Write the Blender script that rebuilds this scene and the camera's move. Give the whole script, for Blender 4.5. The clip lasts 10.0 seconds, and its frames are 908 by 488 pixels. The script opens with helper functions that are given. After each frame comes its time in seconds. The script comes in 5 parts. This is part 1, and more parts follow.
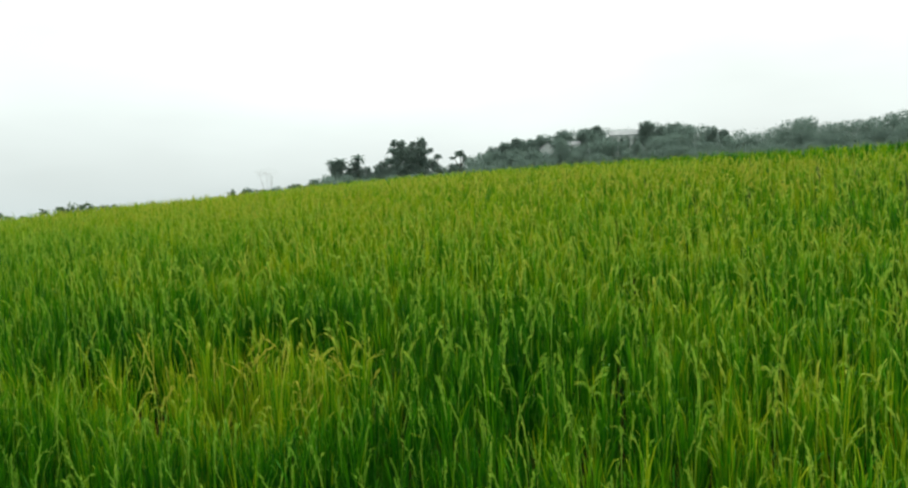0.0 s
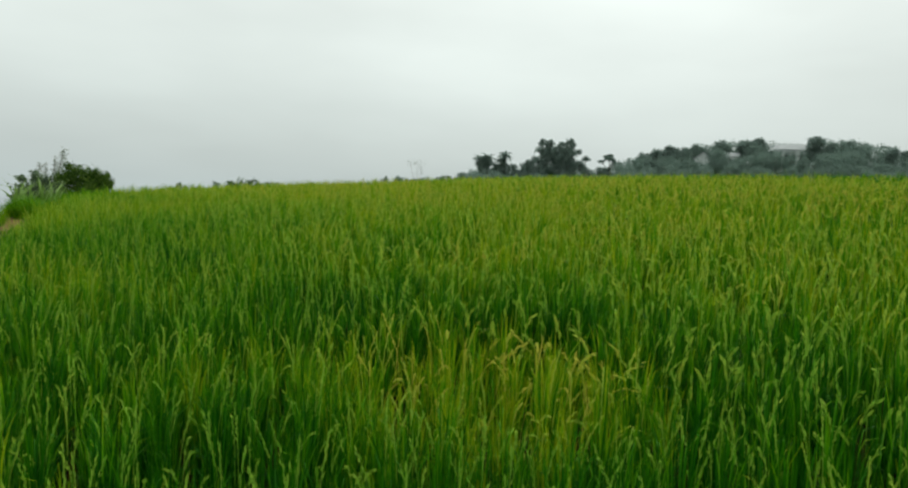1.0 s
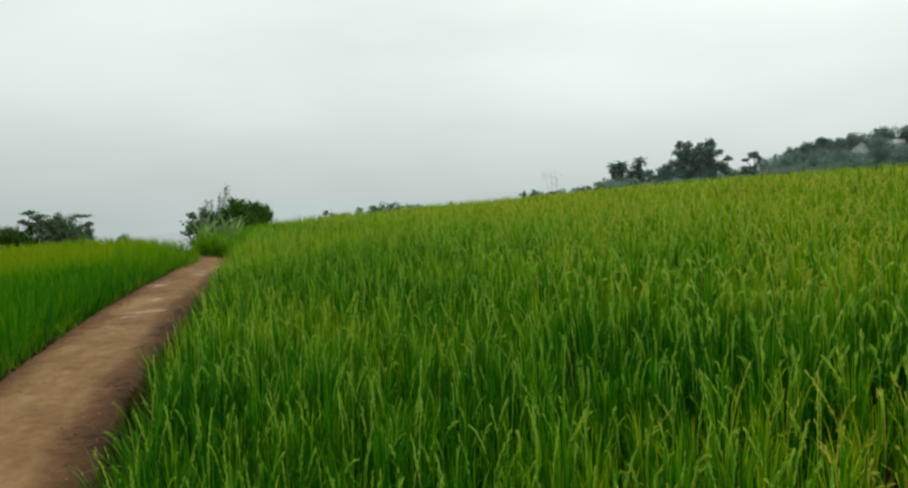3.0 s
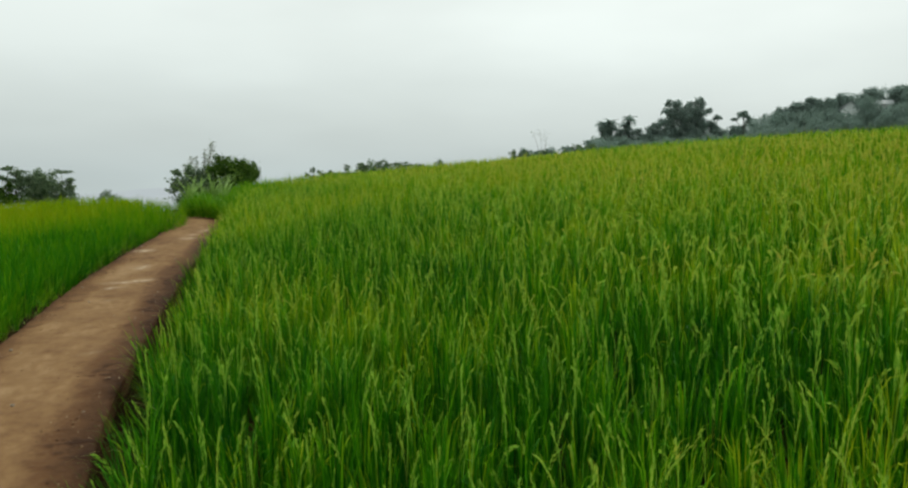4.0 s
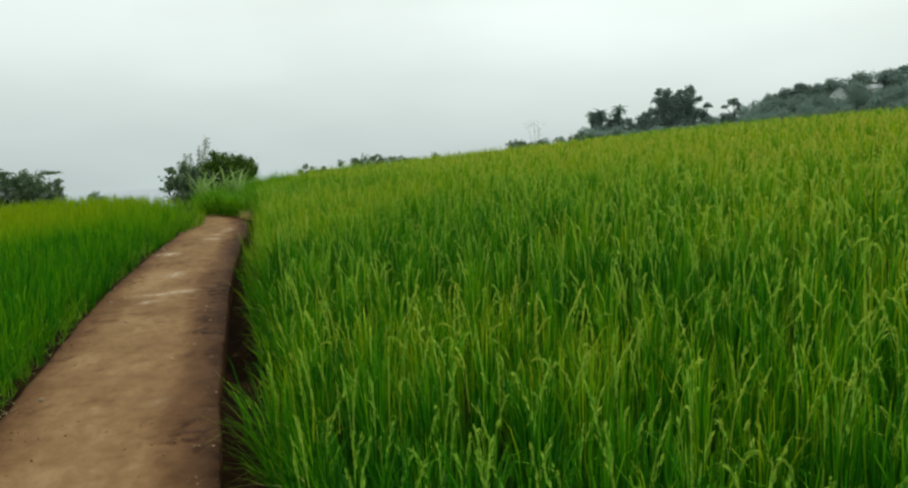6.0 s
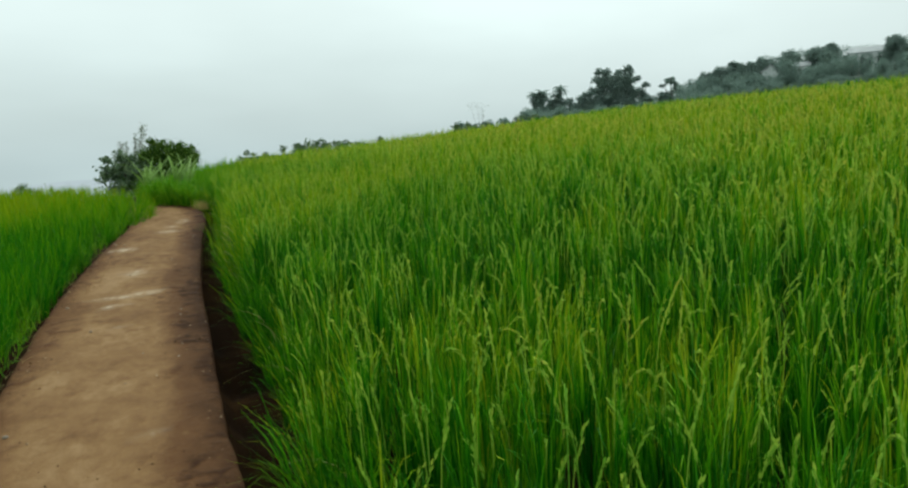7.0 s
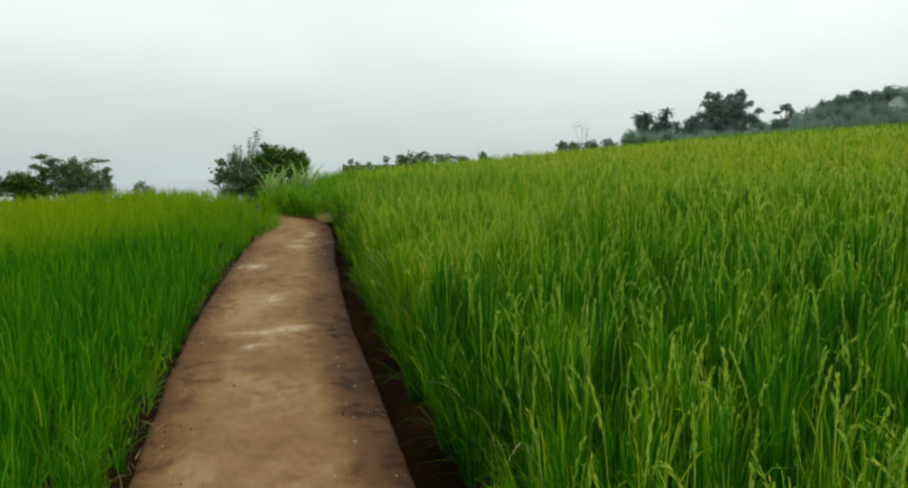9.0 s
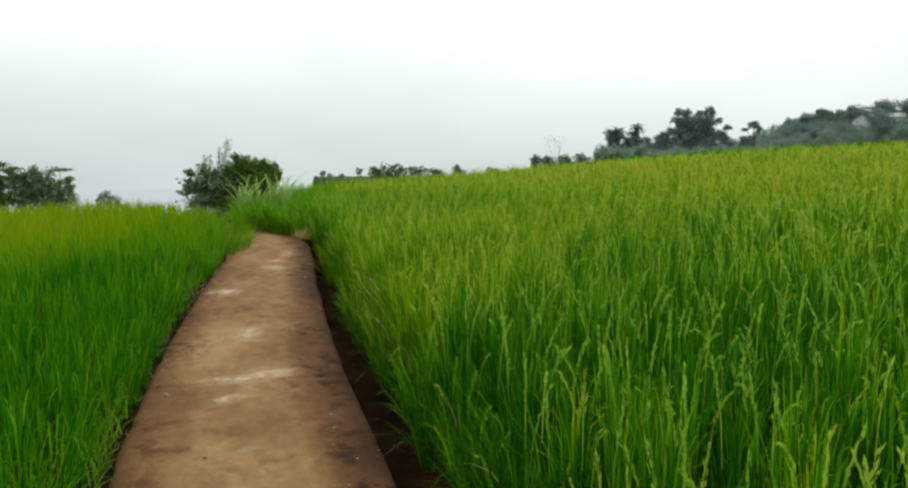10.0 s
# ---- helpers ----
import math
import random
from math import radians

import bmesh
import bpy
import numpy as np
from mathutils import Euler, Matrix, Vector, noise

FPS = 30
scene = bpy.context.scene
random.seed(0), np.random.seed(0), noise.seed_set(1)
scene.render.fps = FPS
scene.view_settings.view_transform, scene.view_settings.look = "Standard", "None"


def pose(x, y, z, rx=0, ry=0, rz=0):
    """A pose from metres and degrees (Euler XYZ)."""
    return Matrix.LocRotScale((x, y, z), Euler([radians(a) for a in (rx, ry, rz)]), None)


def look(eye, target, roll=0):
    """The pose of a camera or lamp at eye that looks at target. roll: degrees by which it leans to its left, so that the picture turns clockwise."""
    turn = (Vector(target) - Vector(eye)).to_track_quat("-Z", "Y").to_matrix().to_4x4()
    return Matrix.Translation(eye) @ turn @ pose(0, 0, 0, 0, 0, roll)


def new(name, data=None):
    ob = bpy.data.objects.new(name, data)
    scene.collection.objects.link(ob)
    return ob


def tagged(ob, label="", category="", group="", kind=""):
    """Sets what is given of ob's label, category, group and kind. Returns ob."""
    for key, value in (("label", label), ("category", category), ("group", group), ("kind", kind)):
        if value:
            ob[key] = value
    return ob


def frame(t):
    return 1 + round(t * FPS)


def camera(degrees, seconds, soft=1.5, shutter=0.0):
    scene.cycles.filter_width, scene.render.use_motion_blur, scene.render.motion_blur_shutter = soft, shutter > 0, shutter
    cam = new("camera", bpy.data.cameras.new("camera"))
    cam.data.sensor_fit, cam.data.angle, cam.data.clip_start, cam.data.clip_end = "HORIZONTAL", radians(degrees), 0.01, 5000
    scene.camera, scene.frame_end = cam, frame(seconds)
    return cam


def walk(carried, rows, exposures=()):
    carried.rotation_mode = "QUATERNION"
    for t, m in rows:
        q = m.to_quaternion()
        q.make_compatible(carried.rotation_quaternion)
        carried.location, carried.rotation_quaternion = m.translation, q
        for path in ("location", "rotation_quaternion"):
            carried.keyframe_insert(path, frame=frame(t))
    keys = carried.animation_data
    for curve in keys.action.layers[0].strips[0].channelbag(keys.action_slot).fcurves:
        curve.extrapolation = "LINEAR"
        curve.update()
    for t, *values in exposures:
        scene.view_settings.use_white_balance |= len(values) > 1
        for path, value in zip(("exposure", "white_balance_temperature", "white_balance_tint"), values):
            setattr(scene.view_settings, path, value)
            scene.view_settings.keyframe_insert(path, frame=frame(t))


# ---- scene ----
# ---- camera and its walk ----
cam = camera(64.1, 10.0, soft=2.35)
PATH = [
    (0.0, 2.952, -7.197, 1.561, -36.51, -3.11, 1.97),
    (0.5, 2.767, -6.647, 1.498, -28.62, -3.07, -2.64),
    (1.0, 2.468, -6.176, 1.475, -25.52, -3.28, -2.69),
    (1.5, 2.297, -5.524, 1.420, -17.34, -1.31, -0.69),
    (2.0, 1.992, -5.123, 1.407, -14.17, -1.25, -1.88),
    (2.5, 1.705, -4.803, 1.423, -16.04, -4.63, 0.08),
    (2.7, 1.612, -4.640, 1.435, -15.48, -1.64, 0.89),
    (3.8, 1.558, -3.826, 1.602, -15.46, -5.54, 0.61),
    (4.0, 1.465, -3.664, 1.595, -16.45, -5.65, 0.46),
    (4.5, 1.247, -2.983, 1.523, -13.55, -5.04, 2.20),
    (5.0, 0.996, -2.567, 1.465, -17.02, -5.02, 2.86),
    (5.5, 0.812, -2.054, 1.455, -16.78, -4.46, 1.45),
    (5.7, 0.749, -1.829, 1.455, -16.21, -5.87, 1.58),
    (6.8, 0.375, -0.889, 1.428, -23.60, -6.23, 2.49),
    (7.0, 0.320, -0.707, 1.434, -22.18, -7.61, 2.88),
    (7.5, 0.101, -0.290, 1.457, -18.54, -7.54, 2.09),
    (8.0, -0.012, 0.077, 1.487, -15.26, -5.68, 0.98),
    (8.5, -0.018, 0.555, 1.508, -12.51, -6.78, -0.36),
    (9.0, -0.104, 1.018, 1.502, -14.76, -6.17, 0.07),
    (9.5, -0.117, 1.474, 1.526, -14.01, -2.83, 2.17),
    (10.0, -0.167, 1.968, 1.538, -17.02, -5.17, -0.57),
]
EXPOSURES = [
    (0.0, 0.30, 6500, 9), (0.3, -0.36, 6500, 7), (0.5, -0.42, 6500, 7), (1.0, -0.11, 6500, 7), (1.5, -0.40, 6500, 7), (2.0, -0.45, 6500, 7), (2.5, -0.25, 6500, 8), (4.0, -0.02, 6500, 8), (4.5, -0.13, 6500, 8), (5.0, 0.00, 6500, 8), (5.5, 0.28, 6450, 6), (5.7, 0.02, 6500, 7), (7.0, 0.05, 6150, 2), (7.5, 0.08, 6300, 4), (8.0, 0.31, 6450, 5), (8.5, 0.12, 6450, 6), (9.0, 0.08, 6500, 10), (9.5, 0.10, 6500, 10), (10.0, 0.24, 6600, 10),
]
walk(cam, [(t, pose(x, y, z, 90 + pitch, roll, yaw)) for t, x, y, z, yaw, pitch, roll in PATH], EXPOSURES)

# ---- sky and sun: a bright overcast ----
SUN_AZ, SUN_EL = radians(62), radians(52)
world = bpy.data.worlds.new("overcast_sky")
scene.world = world
world.use_nodes = True
wn, wl = world.node_tree.nodes, world.node_tree.links
wn.clear()
w_out = wn.new("ShaderNodeOutputWorld")
w_bg = wn.new("ShaderNodeBackground")
w_sky = wn.new("ShaderNodeTexSky")
w_sky.sky_type, w_sky.sun_disc = "NISHITA", False
w_sky.sun_elevation, w_sky.sun_rotation = SUN_EL, SUN_AZ
w_sky.air_density, w_sky.dust_density = 1.2, 3.0
w_co = wn.new("ShaderNodeTexCoord")
w_map = wn.new("ShaderNodeMapping")
w_map.inputs["Scale"].default_value = (1.0, 1.0, 3.2)
w_noise = wn.new("ShaderNodeTexNoise")
w_noise.inputs["Scale"].default_value, w_noise.inputs["Detail"].default_value = 1.7, 4.0
w_noise.inputs["Roughness"].default_value = 0.45
w_sep = wn.new("ShaderNodeSeparateXYZ")
w_ramp = wn.new("ShaderNodeValToRGB")
els = w_ramp.color_ramp.elements
els[0].position, els[0].color = 0.0, (0.60, 0.68, 0.68, 1)
els[1].position, els[1].color = 0.55, (1.0, 1.045, 1.005, 1)
for at, col in ((0.07, (0.685, 0.755, 0.742)), (0.17, (0.82, 0.885, 0.855)), (0.30, (0.935, 0.995, 0.955))):
    e = els.new(at)
    e.color = (*col, 1)
w_cloud = wn.new("ShaderNodeMapRange")
w_cloud.inputs["From Min"].default_value, w_cloud.inputs["From Max"].default_value = 0.3, 0.7
w_cloud.inputs["To Min"].default_value, w_cloud.inputs["To Max"].default_value = 0.87, 1.13
# the cloud layer is brighter towards the hidden sun
w_dot = wn.new("ShaderNodeVectorMath")
w_dot.operation = "DOT_PRODUCT"
w_dot.inputs[1].default_value = (math.sin(SUN_AZ) * math.cos(SUN_EL), math.cos(SUN_AZ) * math.cos(SUN_EL), math.sin(SUN_EL))
w_pos = wn.new("ShaderNodeMath")
w_pos.operation = "MAXIMUM"
w_pow = wn.new("ShaderNodeMath")
w_pow.operation = "POWER"
w_pow.inputs[1].default_value = 4.0
w_near = wn.new("ShaderNodeMath")
w_near.operation = "MULTIPLY_ADD"
w_near.inputs[1].default_value, w_near.inputs[2].default_value = 0.50, 0.92
w_glow = wn.new("ShaderNodeMath")
w_glow.operation = "MULTIPLY"
wl.new(w_co.outputs["Generated"], w_dot.inputs[0])
wl.new(w_dot.outputs["Value"], w_pos.inputs[0])
w_pos.inputs[1].default_value = 0.0
wl.new(w_pos.outputs["Value"], w_pow.inputs[0])
wl.new(w_pow.outputs["Value"], w_near.inputs[0])
wl.new(w_near.outputs["Value"], w_glow.inputs[0])
wl.new(w_cloud.outputs["Result"], w_glow.inputs[1])
w_mul = wn.new("ShaderNodeVectorMath")
w_mul.operation = "SCALE"
w_dim = wn.new("ShaderNodeVectorMath")
w_dim.operation = "SCALE"
w_dim.inputs["Scale"].default_value = 0.10
w_mix = wn.new("ShaderNodeMix")
w_mix.data_type = "RGBA"
w_mix.inputs["Factor"].default_value = 0.93
wl.new(w_co.outputs["Generated"], w_map.inputs["Vector"])
wl.new(w_map.outputs["Vector"], w_noise.inputs["Vector"])
wl.new(w_co.outputs["Generated"], w_sep.inputs["Vector"])
wl.new(w_sep.outputs["Z"], w_ramp.inputs["Fac"])
wl.new(w_noise.outputs["Fac"], w_cloud.inputs["Value"])
wl.new(w_ramp.outputs["Color"], w_mul.inputs[0])
wl.new(w_glow.outputs["Value"], w_mul.inputs["Scale"])
wl.new(w_sky.outputs["Color"], w_dim.inputs[0])
wl.new(w_dim.outputs["Vector"], w_mix.inputs["A"])
wl.new(w_mul.outputs["Vector"], w_mix.inputs["B"])
wl.new(w_mix.outputs["Result"], w_bg.inputs["Color"])
wl.new(w_bg.outputs["Background"], w_out.inputs["Surface"])
w_bg.inputs["Strength"].default_value = 1.0

sun_data = bpy.data.lights.new("sun", "SUN")
sun_data.energy, sun_data.angle, sun_data.color = 1.1, radians(25), (1.0, 0.97, 0.91)
sun = new("sun", sun_data)
sun_way = Vector((math.sin(SUN_AZ) * math.cos(SUN_EL), math.cos(SUN_AZ) * math.cos(SUN_EL), math.sin(SUN_EL)))
sun.matrix_world = look(sun_way * 50, (0, 0, 0))


# ---- materials ----
def material(name):
    m = bpy.data.materials.new(name)
    m.use_nodes = True
    m.node_tree.nodes.clear()
    return m, m.node_tree.nodes, m.node_tree.links


def ramp(nodes, stops):
    r = nodes.new("ShaderNodeValToRGB")
    e = r.color_ramp.elements
    e[0].position, e[0].color = stops[0][0], (*stops[0][1], 1)
    e[1].position, e[1].color = stops[-1][0], (*stops[-1][1], 1)
    for at, col in stops[1:-1]:
        k = e.new(at)
        k.color = (*col, 1)
    return r


def leaf_material(name, stops, through_light=0.35, rough=0.55, gloss=0.25, attribute=None, spread=0.5):
    """Leaves: colour by a random value for each leaf, pushed where the mesh has one by a value of ripeness, with
    painted shade along crop blades.
    """
    m, n, l = material(name)
    out = n.new("ShaderNodeOutputMaterial")
    geo = n.new("ShaderNodeNewGeometry")
    r = ramp(n, stops)
    if attribute:
        at = n.new("ShaderNodeAttribute")
        at.attribute_name = attribute
        ma = n.new("ShaderNodeMath")
        ma.operation = "MULTIPLY_ADD"
        ma.inputs[1].default_value = spread
        l.new(geo.outputs["Random Per Island"], ma.inputs[0])
        l.new(at.outputs["Fac"], ma.inputs[2])
        l.new(ma.outputs["Value"], r.inputs["Fac"])
    else:
        l.new(geo.outputs["Random Per Island"], r.inputs["Fac"])
    noise_n = n.new("ShaderNodeTexNoise")
    noise_n.inputs["Scale"].default_value = 60.0
    co = n.new("ShaderNodeTexCoord")
    l.new(co.outputs["Object"], noise_n.inputs["Vector"])
    hsv = n.new("ShaderNodeHueSaturation")
    mr = n.new("ShaderNodeMapRange")
    mr.inputs["To Min"].default_value, mr.inputs["To Max"].default_value = 0.8, 1.2
    l.new(noise_n.outputs["Fac"], mr.inputs["Value"])
    l.new(mr.outputs["Result"], hsv.inputs["Value"])
    l.new(r.outputs["Color"], hsv.inputs["Color"])
    p = n.new("ShaderNodeBsdfPrincipled")
    p.inputs["Roughness"].default_value = rough
    p.inputs["Specular IOR Level"].default_value = gloss
    l.new(hsv.outputs["Color"], p.inputs["Base Color"])
    if through_light > 0:
        tr = n.new("ShaderNodeBsdfTranslucent")
        l.new(hsv.outputs["Color"], tr.inputs["Color"])
        mix = n.new("ShaderNodeMixShader")
        mix.inputs["Fac"].default_value = through_light
        l.new(p.outputs["BSDF"], mix.inputs[1])
        l.new(tr.outputs["BSDF"], mix.inputs[2])
        l.new(mix.outputs["Shader"], out.inputs["Surface"])
    else:
        l.new(p.outputs["BSDF"], out.inputs["Surface"])
    return m


def rough_material(name, stops, scale=8.0, fine=60.0, bump=0.3, rough=0.9, detail=6.0):
    """Earth, bark, plaster and the like: two scales of noise in colour and relief."""
    m, n, l = material(name)
    out = n.new("ShaderNodeOutputMaterial")
    co = n.new("ShaderNodeTexCoord")
    big = n.new("ShaderNodeTexNoise")
    big.inputs["Scale"].default_value, big.inputs["Detail"].default_value = scale, detail
    small = n.new("ShaderNodeTexNoise")
    small.inputs["Scale"].default_value, small.inputs["Detail"].default_value = fine, 4.0
    l.new(co.outputs["Object"], big.inputs["Vector"])
    l.new(co.outputs["Object"], small.inputs["Vector"])
    mix = n.new("ShaderNodeMath")
    mix.operation = "MULTIPLY_ADD"
    mix.inputs[1].default_value = 0.45
    sub = n.new("ShaderNodeMath")
    sub.operation = "MULTIPLY_ADD"
    sub.inputs[1].default_value, sub.inputs[2].default_value = 1.2, -0.33
    l.new(big.outputs["Fac"], sub.inputs[0])
    l.new(small.outputs["Fac"], mix.inputs[0])
    l.new(sub.outputs["Value"], mix.inputs[2])
    r = ramp(n, stops)
    l.new(mix.outputs["Value"], r.inputs["Fac"])
    p = n.new("ShaderNodeBsdfPrincipled")
    p.inputs["Roughness"].default_value = rough
    p.inputs["Specular IOR Level"].default_value = 0.25
    l.new(r.outputs["Color"], p.inputs["Base Color"])
    b = n.new("ShaderNodeBump")
    b.inputs["Strength"].default_value, b.inputs["Distance"].default_value = bump, 0.02
    l.new(mix.outputs["Value"], b.inputs["Height"])
    l.new(b.outputs["Normal"], p.inputs["Normal"])
    l.new(p.outputs["BSDF"], out.inputs["Surface"])
    return m


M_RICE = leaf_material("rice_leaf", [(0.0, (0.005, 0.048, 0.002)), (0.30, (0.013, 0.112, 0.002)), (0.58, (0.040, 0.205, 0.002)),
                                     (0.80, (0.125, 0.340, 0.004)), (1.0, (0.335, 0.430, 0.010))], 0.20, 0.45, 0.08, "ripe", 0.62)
M_RICE_YOUNG = leaf_material("young_rice_leaf", [(0.0, (0.006, 0.090, 0.001)), (0.40, (0.026, 0.180, 0.001)), (0.75, (0.140, 0.315, 0.002)),
                                                 (1.0, (0.250, 0.350, 0.003))], 0.22, 0.55, 0.05, "ripe", 0.36)
M_PANICLE = leaf_material("rice_panicle", [(0.0, (0.145, 0.350, 0.026)), (0.40, (0.262, 0.450, 0.044)), (0.75, (0.385, 0.505, 0.050)), (1.0, (0.480, 0.460, 0.055))], 0.25, 0.7, 0.08, "ripe", 0.5)
M_STRAW = leaf_material("dry_straw", [(0.0, (0.46, 0.43, 0.16)), (0.5, (0.58, 0.53, 0.24)), (1.0, (0.38, 0.36, 0.12))], 0.3, 0.7, 0.08)
M_GRASS = leaf_material("tall_grass_leaf", [(0.0, (0.035, 0.160, 0.002)), (0.5, (0.100, 0.285, 0.004)), (1.0, (0.200, 0.370, 0.010))], 0.28, 0.5, 0.08)
M_CANE = leaf_material("cane_leaf", [(0.0, (0.11, 0.25, 0.035)), (0.6, (0.23, 0.37, 0.09)), (1.0, (0.40, 0.50, 0.20))], 0.25, 0.5, 0.15)
M_BUSH = leaf_material("bush_leaf", [(0.0, (0.026, 0.070, 0.008)), (0.6, (0.066, 0.140, 0.016)), (1.0, (0.155, 0.250, 0.034))], 0.22, 0.55, 0.10)
M_TREE = leaf_material("tree_leaf", [(0.0, (0.090, 0.145, 0.078)), (0.6, (0.145, 0.220, 0.115)), (1.0, (0.250, 0.325, 0.170))], 0.25, 0.6, 0.15)
# next two: the haze of distance is put into the pale base colours
M_FAR_HAZED = leaf_material("far_tree_leaf_hazed", [(0.0, (0.180, 0.260, 0.225)), (0.6, (0.212, 0.298, 0.252)), (1.0, (0.248, 0.332, 0.270))], 0.45, 0.7, 0.06)
M_TREE_FAR_HAZED = leaf_material("far_tree_crown_hazed", [(0.0, (0.185, 0.260, 0.232)), (0.6, (0.235, 0.315, 0.275)), (1.0, (0.290, 0.368, 0.310))], 0.45, 0.7, 0.08)
M_PALE = leaf_material("pale_feather_leaf", [(0.0, (0.38, 0.42, 0.38)), (1.0, (0.56, 0.59, 0.54))], 0.45, 0.6, 0.1)
M_BARK = rough_material("bark", [(0.2, (0.055, 0.045, 0.035)), (0.8, (0.14, 0.12, 0.10))], 4.0, 30.0, 0.5)
M_CRUMB = leaf_material("earth_crumb", [(0.0, (0.030, 0.014, 0.006)), (0.55, (0.10, 0.055, 0.024)), (0.85, (0.20, 0.13, 0.07)), (1.0, (0.42, 0.34, 0.23))], 0.0, 0.9, 0.1)
M_STONE = rough_material("pebble", [(0.1, (0.14, 0.11, 0.08)), (0.9, (0.32, 0.28, 0.22))], 12.0, 70.0, 0.3)
M_TAN = leaf_material("dry_tuft_blade", [(0.0, (0.42, 0.32, 0.10)), (0.6, (0.56, 0.46, 0.17)), (1.0, (0.42, 0.44, 0.12))], 0.3, 0.7, 0.1)
M_WALL = rough_material("limewashed_wall", [(0.1, (0.52, 0.56, 0.54)), (0.9, (0.68, 0.72, 0.70))], 0.8, 6.0, 0.05)
M_ROOF = rough_material("sheet_roof", [(0.1, (0.30, 0.33, 0.33)), (0.9, (0.46, 0.49, 0.49))], 0.6, 5.0, 0.05, 0.6)
M_DARK = rough_material("dark_opening", [(0.1, (0.02, 0.02, 0.02)), (0.9, (0.05, 0.05, 0.05))], 2.0, 9.0, 0.05)


def ground_material():
    """Bare dark soil near by, grass and far fields beyond, by patches of noise."""
    m, n, l = material("ground")
    out = n.new("ShaderNodeOutputMaterial")
    co = n.new("ShaderNodeTexCoord")
    at = n.new("ShaderNodeAttribute")
    at.attribute_name = "green"
    a = n.new("ShaderNodeTexNoise")
    a.inputs["Scale"].default_value, a.inputs["Detail"].default_value = 2.5, 6.0
    b = n.new("ShaderNodeTexNoise")
    b.inputs["Scale"].default_value, b.inputs["Detail"].default_value = 40.0, 4.0
    c = n.new("ShaderNodeTexNoise")
    c.inputs["Scale"].default_value, c.inputs["Detail"].default_value = 0.05, 5.0
    for t in (a, b, c):
        l.new(co.outputs["Object"], t.inputs["Vector"])
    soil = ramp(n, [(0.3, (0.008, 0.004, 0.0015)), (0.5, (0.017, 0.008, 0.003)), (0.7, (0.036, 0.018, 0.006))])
    turf = ramp(n, [(0.3, (0.030, 0.060, 0.016)), (0.5, (0.050, 0.085, 0.022)), (0.7, (0.080, 0.105, 0.032))])
    l.new(a.outputs["Fac"], soil.inputs["Fac"])
    l.new(c.outputs["Fac"], turf.inputs["Fac"])
    mix = n.new("ShaderNodeMix")
    mix.data_type = "RGBA"
    l.new(at.outputs["Fac"], mix.inputs["Factor"])
    l.new(soil.outputs["Color"], mix.inputs["A"])
    l.new(turf.outputs["Color"], mix.inputs["B"])
    p = n.new("ShaderNodeBsdfPrincipled")
    p.inputs["Roughness"].default_value = 0.95
    p.inputs["Specular IOR Level"].default_value = 0.04
    bump = n.new("ShaderNodeBump")
    bump.inputs["Strength"].default_value, bump.inputs["Distance"].default_value = 0.7, 0.03
    add = n.new("ShaderNodeMath")
    l.new(a.outputs["Fac"], add.inputs[0])
    l.new(b.outputs["Fac"], add.inputs[1])
    l.new(add.outputs["Value"], bump.inputs["Height"])
    l.new(bump.outputs["Normal"], p.inputs["Normal"])
    l.new(mix.outputs["Result"], p.inputs["Base Color"])
    l.new(p.outputs["BSDF"], out.inputs["Surface"])
    return m


